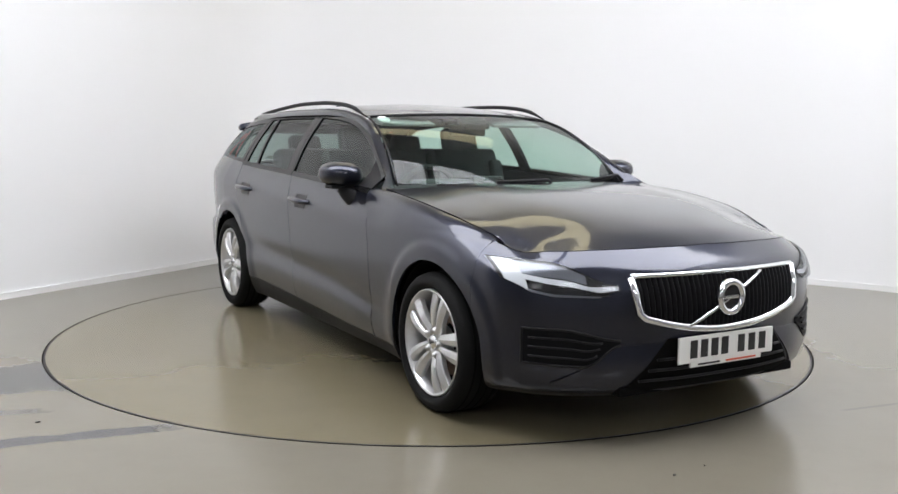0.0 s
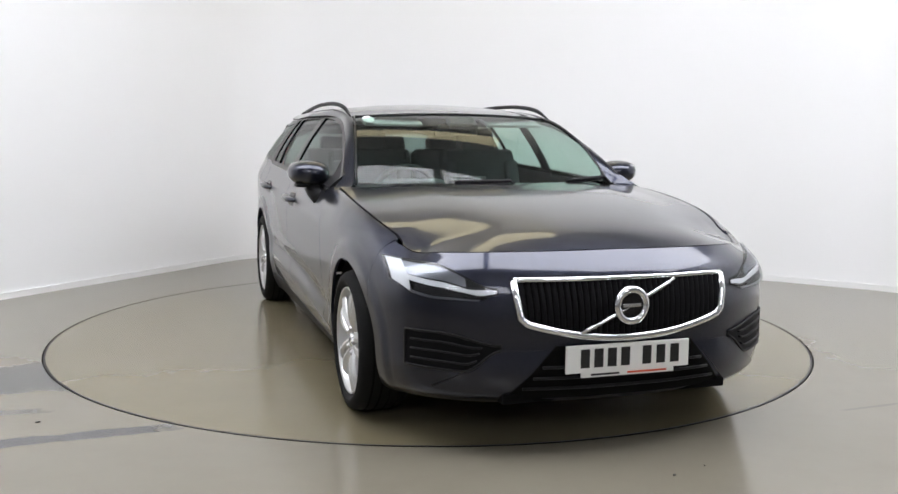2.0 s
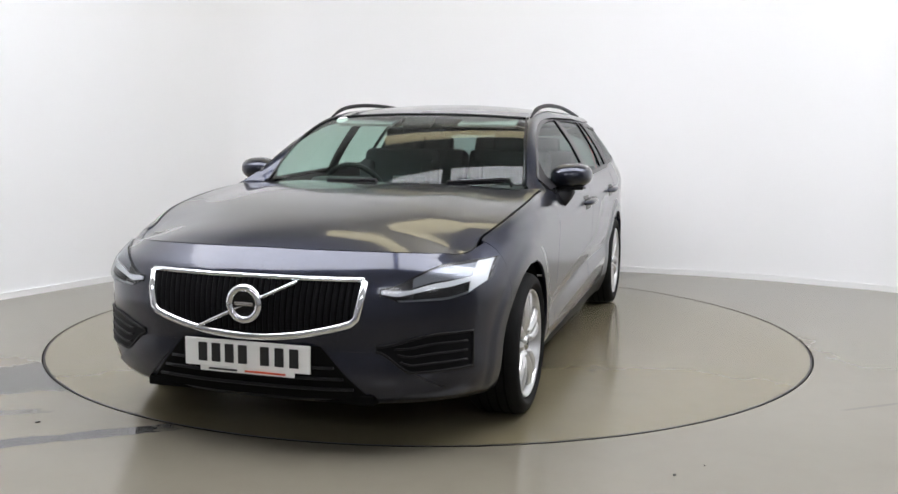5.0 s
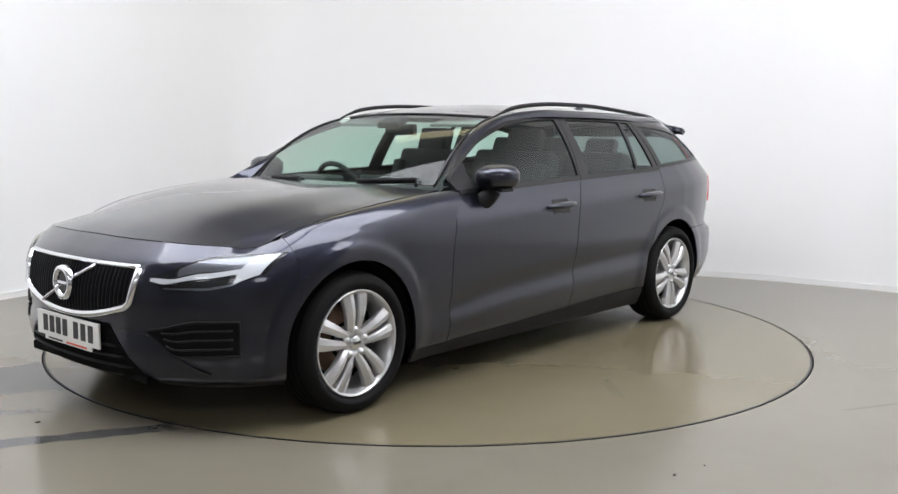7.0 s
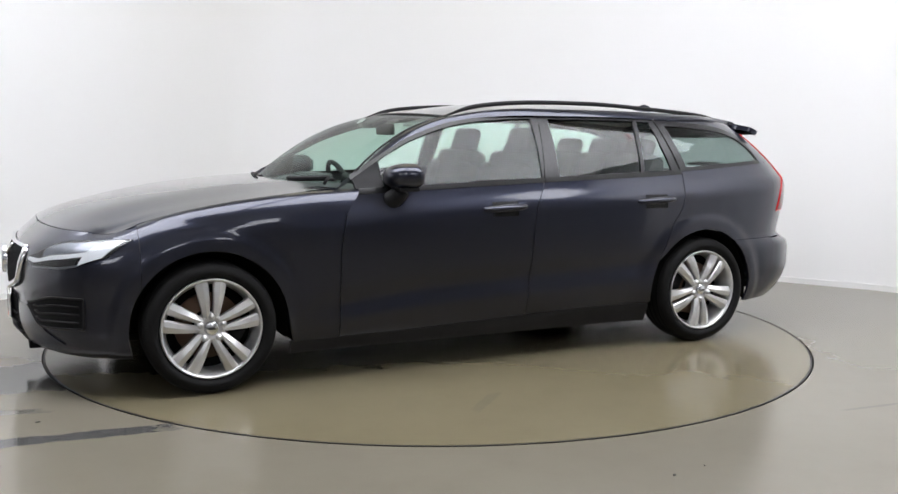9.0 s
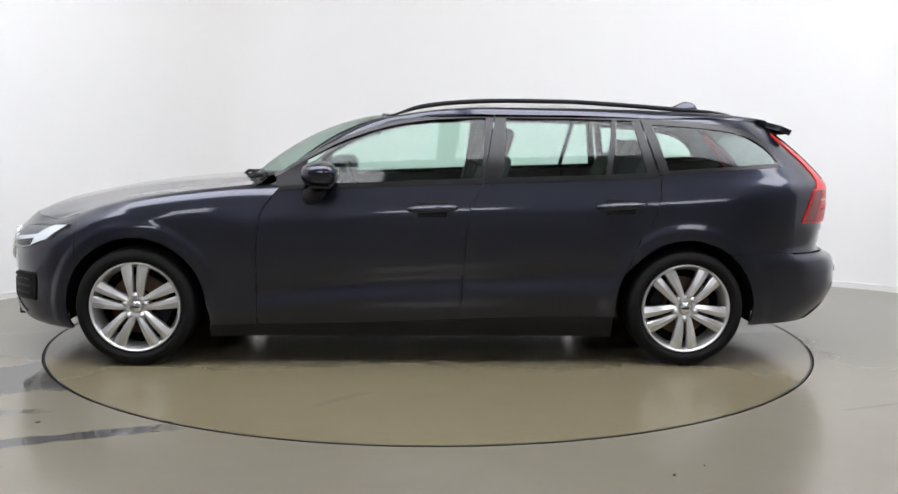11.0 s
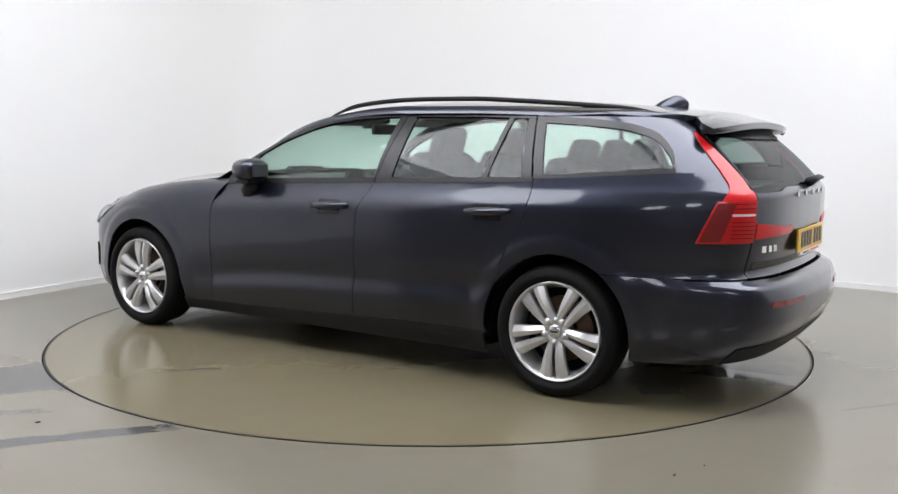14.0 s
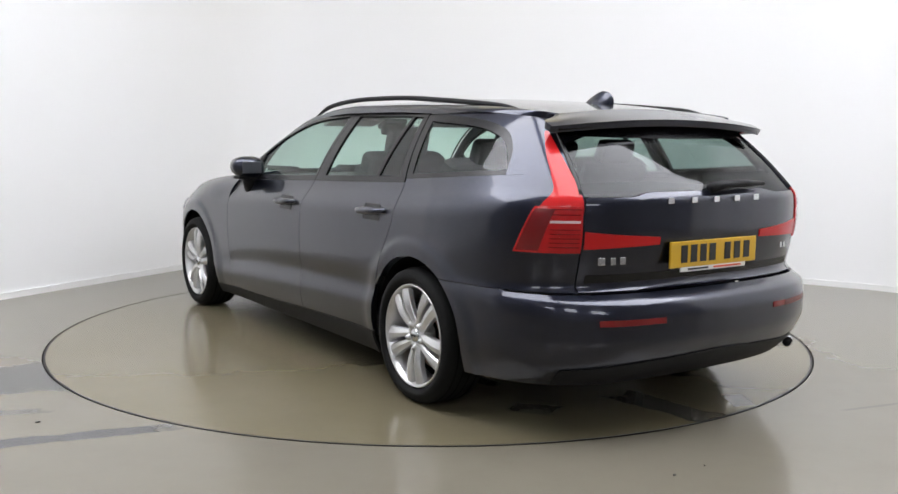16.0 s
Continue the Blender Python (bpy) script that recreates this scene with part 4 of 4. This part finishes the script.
def wheel():
    R, half = 0.3085, 0.112
    rim_p = ((0.215, -0.09), (0.205, -0.02), (0.20, 0.03), (0.212, 0.072), (0.222, 0.096), (0.228, 0.104), (0.2330, 0.1045), (0.2350, 0.098), (0.2350, 0.06))
    w = part("wheel", mesh_of("wheel", *lathe(rim_p, 72), ALLOY), None, CAR, "silver alloy wheel with five twin spokes")
    tyre_p = [(0.222, -half + 0.02), (0.245, -half), (0.285, -half - 0.002), (R - 0.006, -half + 0.018), (R, -0.07), (R + 0.001, 0), (R, 0.07), (R - 0.007, half - 0.018), (0.292, half - 0.004), (0.272, half + 0.002), (0.262, half + 0.0045), (0.258, half + 0.002), (0.245, half - 0.004), (0.236, half - 0.022), (0.231, half - 0.034)]
    part("tyre", mesh_of("tyre", *lathe(tyre_p, 80), RUBBER), None, w, "black rubber tyre")
    # black bands round the tread stand in for shaded grooves
    for k in range(4):
        yy = lerp(-0.06, 0.06, k / 3)
        part("tread_groove_shade", mesh_of("tread_groove_shade", *lathe(((R - 0.004, yy - 0.005), (R + 0.0018, yy - 0.004), (R + 0.0018, yy + 0.004), (R - 0.004, yy + 0.005)), 60), MATT), None, w)
    # spokes
    def spoke():
        verts, faces = [], []
        stations = 12
        for i in range(stations + 1):
            t = i / stations
            r = lerp(0.046, 0.2285, t)
            wide = lerp(0.0150, 0.0335, t)
            mid = lerp(0.0205, 0.0455, t)
            y = 0.086 + 0.012 * math.sin(math.pi * min(t * 1.1, 1)) + 0.008 * t
            for dz, dy in ((-wide, -0.034), (-wide, -0.008), (-wide * 0.80, -0.001), (-wide * 0.05, 0.003), (wide * 0.90, -0.009), (wide, -0.014), (wide, -0.034)):
                verts.append((r, y + dy, mid + dz))
        for i in range(stations):
            for k in range(6):
                a = i * 7 + k
                faces.append((a, a + 1, a + 8, a + 7))
        return verts, faces
    v0, f0 = spoke()
    for k in range(5):
        for s in (1, -1):
            rot = Matrix.Rotation(radians(90 + 72 * k), 4, "Y")
            verts = [rot @ Vector((x, y, z * s)) for x, y, z in v0]
            me = mesh_of("spoke", verts, f0 if s < 0 else [q[::-1] for q in f0], ALLOY, False)
            part("spoke", me, None, w)
    hub = part("hub", mesh_of("hub", *lathe(((0.068, 0.02), (0.066, 0.078), (0.060, 0.084), (0.036, 0.086), (0.034, 0.080)), 40), ALLOY), None, w)
    part("centre_cap", mesh_of("centre_cap", *lathe(((0.033, 0.078), (0.032, 0.090), (0.026, 0.094), (0.0005, 0.095)), 32), SATIN), None, w, "round centre cap")
    bar = part("cap_bar", box(0, 0.0955, 0, 0.034, 0.003, 0.010, 0.001), INK, w)
    for k in range(5):
        rot = Matrix.Rotation(radians(90 + 72 * k), 4, "Y")
        nv, nf = lathe(((0.0175, 0.080), (0.0170, 0.0905), (0.0105, 0.0895), (0.0100, 0.098), (0.007, 0.101), (0.0005, 0.101)), 12)
        c = rot @ Vector((0.056, 0, 0))
        part("wheel_bolt", mesh_of("wheel_bolt", [Vector(q) + c for q in nv], nf, ALLOY), None, w)
    part("brake_disc", mesh_of("brake_disc", *lathe(((0.08, 0.012), (0.082, 0.002), (0.155, 0.002), (0.155, -0.02), (0.08, -0.02)), 48), RUST), None, w, "rust-tinged brake disc")
    part("brake_caliper", box(0.12, -0.005, 0.06, 0.07, 0.06, 0.13, 0.012, m=Matrix.Rotation(-0.5, 4, "Y")), PLASTIC, w)
    part("wheel_back", mesh_of("wheel_back", *lathe(((0.0005, -0.03), (0.21, -0.03)), 48), MATT), None, w)
    return w


def wheels():
    w = wheel()
    spots = [(AXLE, 0.812, 180), (-AXLE, 0.812, 0), (AXLE, -0.812, 20), (-AXLE, -0.812, 5)]
    for i, (x, y, roll) in enumerate(spots):
        m = pose(x, y, HUB_Z + 0.0015, 0, 0, 0 if y > 0 else 180) @ Matrix.Rotation(radians(roll), 4, "Y")
        if i == 0:
            first = (w, m)
        else:
            copy_thing(w, m)
    first[0].matrix_basis = first[1]
    # arch liners
    for x in (AXLE, -AXLE):
        for side in (1, -1):
            sheet("arch_liner", lambda a, v: (x + 0.361 * math.cos(a), lerp(0.50, min(flank(x + 0.36 * math.cos(a), 0.5), flank(x + 0.37 * math.cos(a), 0.3)) - 0.025, v), HUB_Z + 0.361 * math.sin(a)), steps(28, radians(-12), radians(192)), steps(3), MATT, CAR, side=side, away=(0, 0, -1), rim=0)
            sheet("arch_wall", lambda a, v: (x + 0.361 * v * math.cos(a), 0.50, HUB_Z + 0.361 * v * math.sin(a)), steps(28, radians(-12), radians(192)), (0.01, 1), MATT, CAR, side=side, away=(0, 1, 0), rim=0)


# ---------------------------------------------------------------- underside and cabin
def underside():
    part("floor_pan", box(-0.02, 0, 0.20, 2.06, 1.66, 0.05, 0.02), MATT, CAR)
    part("front_tray", box(1.62, 0, 0.215, 1.16, 0.98, 0.04, 0.01), MATT, CAR)
    part("rear_tray", box(-1.66, 0, 0.26, 1.24, 0.98, 0.05, 0.01), MATT, CAR)
    part("front_tray", box(1.95, 0, 0.225, 0.26, 1.10, 0.03, 0.01), MATT, CAR)
    part("rear_tray", box(-2.03, 0, 0.26, 0.34, 1.24, 0.03, 0.01), MATT, CAR)
    part("bulkhead", box(0.86, 0, 0.55, 0.03, 1.55, 0.68), MATT, CAR)
    part("engine_cover", box(1.45, 0, 0.60, 1.1, 0.96, 0.30, 0.06), MATT, CAR)
    part("boot_floor", box(-1.72, 0, 0.62, 1.1, 0.98, 0.04), DASH, CAR)
    part("scuttle", box(0.93, 0, 0.915, 0.22, 1.38, 0.03, 0.01), PLASTIC, CAR, "black plastic scuttle panel")
    for side in (1, -1):
        for name, x0, x1 in (("door_card", 0.80, -0.25), ("door_card", -0.26, -1.02), ("boot_side", -1.04, -2.10)):
            sheet(name, lambda u, v: (lerp(x0, x1, u), flank(lerp(x0, x1, u), lerp(0.70 if x0 < -1 else 0.22, BELT(lerp(x0, x1, u)) - 0.02, v)) - 0.05 - 0.01 * math.sin(3 * v), lerp(0.70 if x0 < -1 else 0.22, BELT(lerp(x0, x1, u)) - 0.02, v)), steps(8), steps(5), DASH, CAR, side=side, away=(0, -1, 0), rim=0)


def seat(x, y, wide):
    base = part("seat", box(x, y, 0.52, 0.52, wide, 0.16, 0.05, 3), FABRIC, CAR, "dark fabric seat")
    tilt = Matrix.Rotation(radians(-18), 4, "Y")
    part("backrest", box(x - 0.33, y, 0.82, 0.13, wide, 0.60, 0.05, 3, tilt), FABRIC, base)
    part("bolster", box(x - 0.29, y + wide / 2 - 0.04, 0.80, 0.15, 0.09, 0.48, 0.035, 3, tilt), FABRIC, base)
    part("bolster", box(x - 0.29, y - wide / 2 + 0.04, 0.80, 0.15, 0.09, 0.48, 0.035, 3, tilt), FABRIC, base)
    part("headrest", box(x - 0.44, y, 1.165, 0.09, 0.25, 0.17, 0.04, 3, tilt), FABRIC, base)
    for s in (1, -1):
        tube("headrest_post", [(x - 0.41, y + s * 0.06, 1.06), (x - 0.44, y + s * 0.06, 1.13)], 0.006, SATIN, base)


def cabin():
    def d(s, v):
        a = abs(s)
        x = lerp(0.90 - 0.22 * a * a, 0.46, v)
        return (x, s * 0.70, lerp(0.925, 0.90, v) + 0.035 * math.sin(math.pi * v) - 0.20 * smooth(0.85, 1, v))
    sheet("dashboard", d, steps(24, -1, 1), steps(14), DASH, CAR, "dark grey dashboard", away=(0, 0, 1), rim=0.1)
    part("centre_screen", box(0.47, 0, 0.87, 0.02, 0.19, 0.22, 0.008, m=Matrix.Rotation(radians(-12), 4, "Y")), TRIM, CAR)
    part("binnacle", box(0.55, -0.36, 0.935, 0.16, 0.32, 0.07, 0.03, 3), DASH, CAR)
    # steering wheel
    m = pose(0.36, -0.36, 0.865, 0, -66, 0)
    pts = [m @ Vector((0.183 * math.cos(t), 0.183 * math.sin(t), 0)) for t in [2 * math.pi * i / 36 for i in range(37)]]
    sw = tube("steering_wheel", pts, 0.016, PLASTIC, CAR, "dark steering wheel")
    for a in (0, 180, 270):
        tube("wheel_arm", [m @ Vector((0.03 * math.cos(radians(a - 90)), 0.03 * math.sin(radians(a - 90)), -0.015)), m @ Vector((0.178 * math.cos(radians(a - 90)), 0.178 * math.sin(radians(a - 90)), 0))], 0.015, PLASTIC, sw)
    bm = box(0, 0, -0.015, 0.12, 0.13, 0.05, 0.02, 3)
    bmesh.ops.transform(bm, matrix=m, verts=bm.verts)
    part("airbag_pad", bm, PLASTIC, sw)
    seat(-0.06, 0.37, 0.50)
    seat(-0.06, -0.37, 0.50)
    # rear bench
    bench = part("rear_bench", box(-0.90, 0, 0.54, 0.50, 1.32, 0.16, 0.05, 3), FABRIC, CAR, "dark fabric rear bench")
    tilt = Matrix.Rotation(radians(-22), 4, "Y")
    for y, w in ((0.40, 0.48), (0, 0.28), (-0.40, 0.48)):
        part("backrest", box(-1.20, y, 0.82, 0.13, w, 0.58, 0.05, 3, tilt), FABRIC, bench)
        part("headrest", box(-1.33, y, 1.125, 0.08, 0.23, 0.13, 0.035, 3, tilt), FABRIC, bench)
    part("parcel_cover", box(-1.72, 0, 0.965, 0.70, 1.24, 0.012, 0.003), DASH, CAR, "dark load cover")
    # mirror and camera pod at the top of the windscreen
    part("rear_view_mirror", box(0.22, 0, 1.235, 0.03, 0.24, 0.065, 0.015, 3), PLASTIC, CAR)
    part("sensor_pod", box(0.285, 0, 1.275, 0.11, 0.17, 0.035, 0.015, 3, Matrix.Rotation(radians(24), 4, "Y")), PLASTIC, CAR)
    for y in (0.37, -0.37):
        part("sun_visor", box(0.12, y, 1.278, 0.15, 0.34, 0.02, 0.008, 2, Matrix.Rotation(radians(14), 4, "Y")), HEADLINE, CAR)
    disc = bmesh.new()
    p = screen_point(-0.86, 0.90)
    bmesh.ops.create_cone(disc, cap_ends=True, segments=24, radius1=0.035, radius2=0.035, depth=0.003, matrix=Matrix.Translation(p - Vector((0.004, 0, 0.010))) @ Matrix.Rotation(radians(30), 4, "Y"))
    part("screen_sticker", disc, STICKER, CAR, "round white sticker")


def fittings():
    # door mirrors
    for side in (1, -1):
        bm = bmesh.new()
        bmesh.ops.create_uvsphere(bm, u_segments=28, v_segments=18, radius=1)
        for v in bm.verts:
            x, y, z = v.co
            fx = abs(x) ** 0.8 * (1 if x > 0 else -1)
            v.co = Vector((0.455 + (0.125 * fx if x > 0 else 0.060 * fx), (0.915 + 0.105 * (abs(y) ** 0.82) * (1 if y > 0 else -1) - 0.012 * x), 1.000 + 0.072 * (abs(z) ** 0.8) * (1 if z > 0 else -1) * (0.85 + 0.15 * (1 - y) / 2) + 0.006 * y))
            v.co.y *= side
        if side < 0:
            bmesh.ops.reverse_faces(bm, faces=bm.faces[:])
        mir = part("door_mirror", bm, PAINT, CAR, "body coloured door mirror", smooth=True)
        part("mirror_glass", box(0.3975, side * 0.915, 1.0, 0.008, 0.120, 0.070, 0.0028, 2), REFLECT, mir, "mirror glass")
        part("mirror_skirt", box(0.475, side * 0.915, 0.938, 0.10, 0.14, 0.018, 0.008, 2), PLASTIC, mir)
        tube("mirror_arm", [(0.535, 0.84, 0.868), (0.525, 0.868, 0.885), (0.505, 0.885, 0.905), (0.485, 0.90, 0.935)], 0.046, PLASTIC, mir, squash=1.0, side=side, taper=[1.25, 1.15, 1.0, 0.95])
    # wipers
    for y0, y1 in ((-0.55, 0.02), (0.08, 0.66)):
        pts = [screen_point(lerp(y0, y1, k) / 0.728, 0.004 + 0.03 * k) + Vector((0.010, 0, 0.006)) for k in steps(8)]
        wp = tube("wiper", pts, 0.007, PLASTIC, CAR, "black windscreen wiper")
        tube("wiper_arm", [Vector(pts[-1]) + Vector((0.06, 0.02, -0.02)), Vector(pts[-1]) + Vector((0.03, 0, 0.012)), Vector(pts[4]) + Vector((0.006, 0, 0.012))], 0.009, PLASTIC, wp)
    # fin aerial
    fin = bmesh.new()
    bmesh.ops.create_uvsphere(fin, u_segments=20, v_segments=12, radius=1)
    for v in fin.verts:
        x, y, z = v.co
        h = max(z, -0.2)
        v.co = Vector((-1.63 + 0.095 * x - 0.02 * h, 0.032 * y * (1 - 0.55 * max(h, 0)), ROOF_MID(-1.63) - 0.004 + 0.062 * h * (1 - 0.35 * max(x, 0))))
    part("fin_aerial", fin, PAINT, CAR, "shark fin aerial", smooth=True)


bonnet()
nose()
wings()
doors()
quarters()
top()
tail()
face()
wheels()
underside()
cabin()
fittings()


def motions():
    walk(TABLE, [(t, pose(0, 0, 0, 0, 0, a)) for t, a in HEADING])
    walk(CAR, [(t, pose(0, 0, 0, 0, 0, a) @ pose(*ON_DISC, 0)) for t, a in HEADING])


motions()
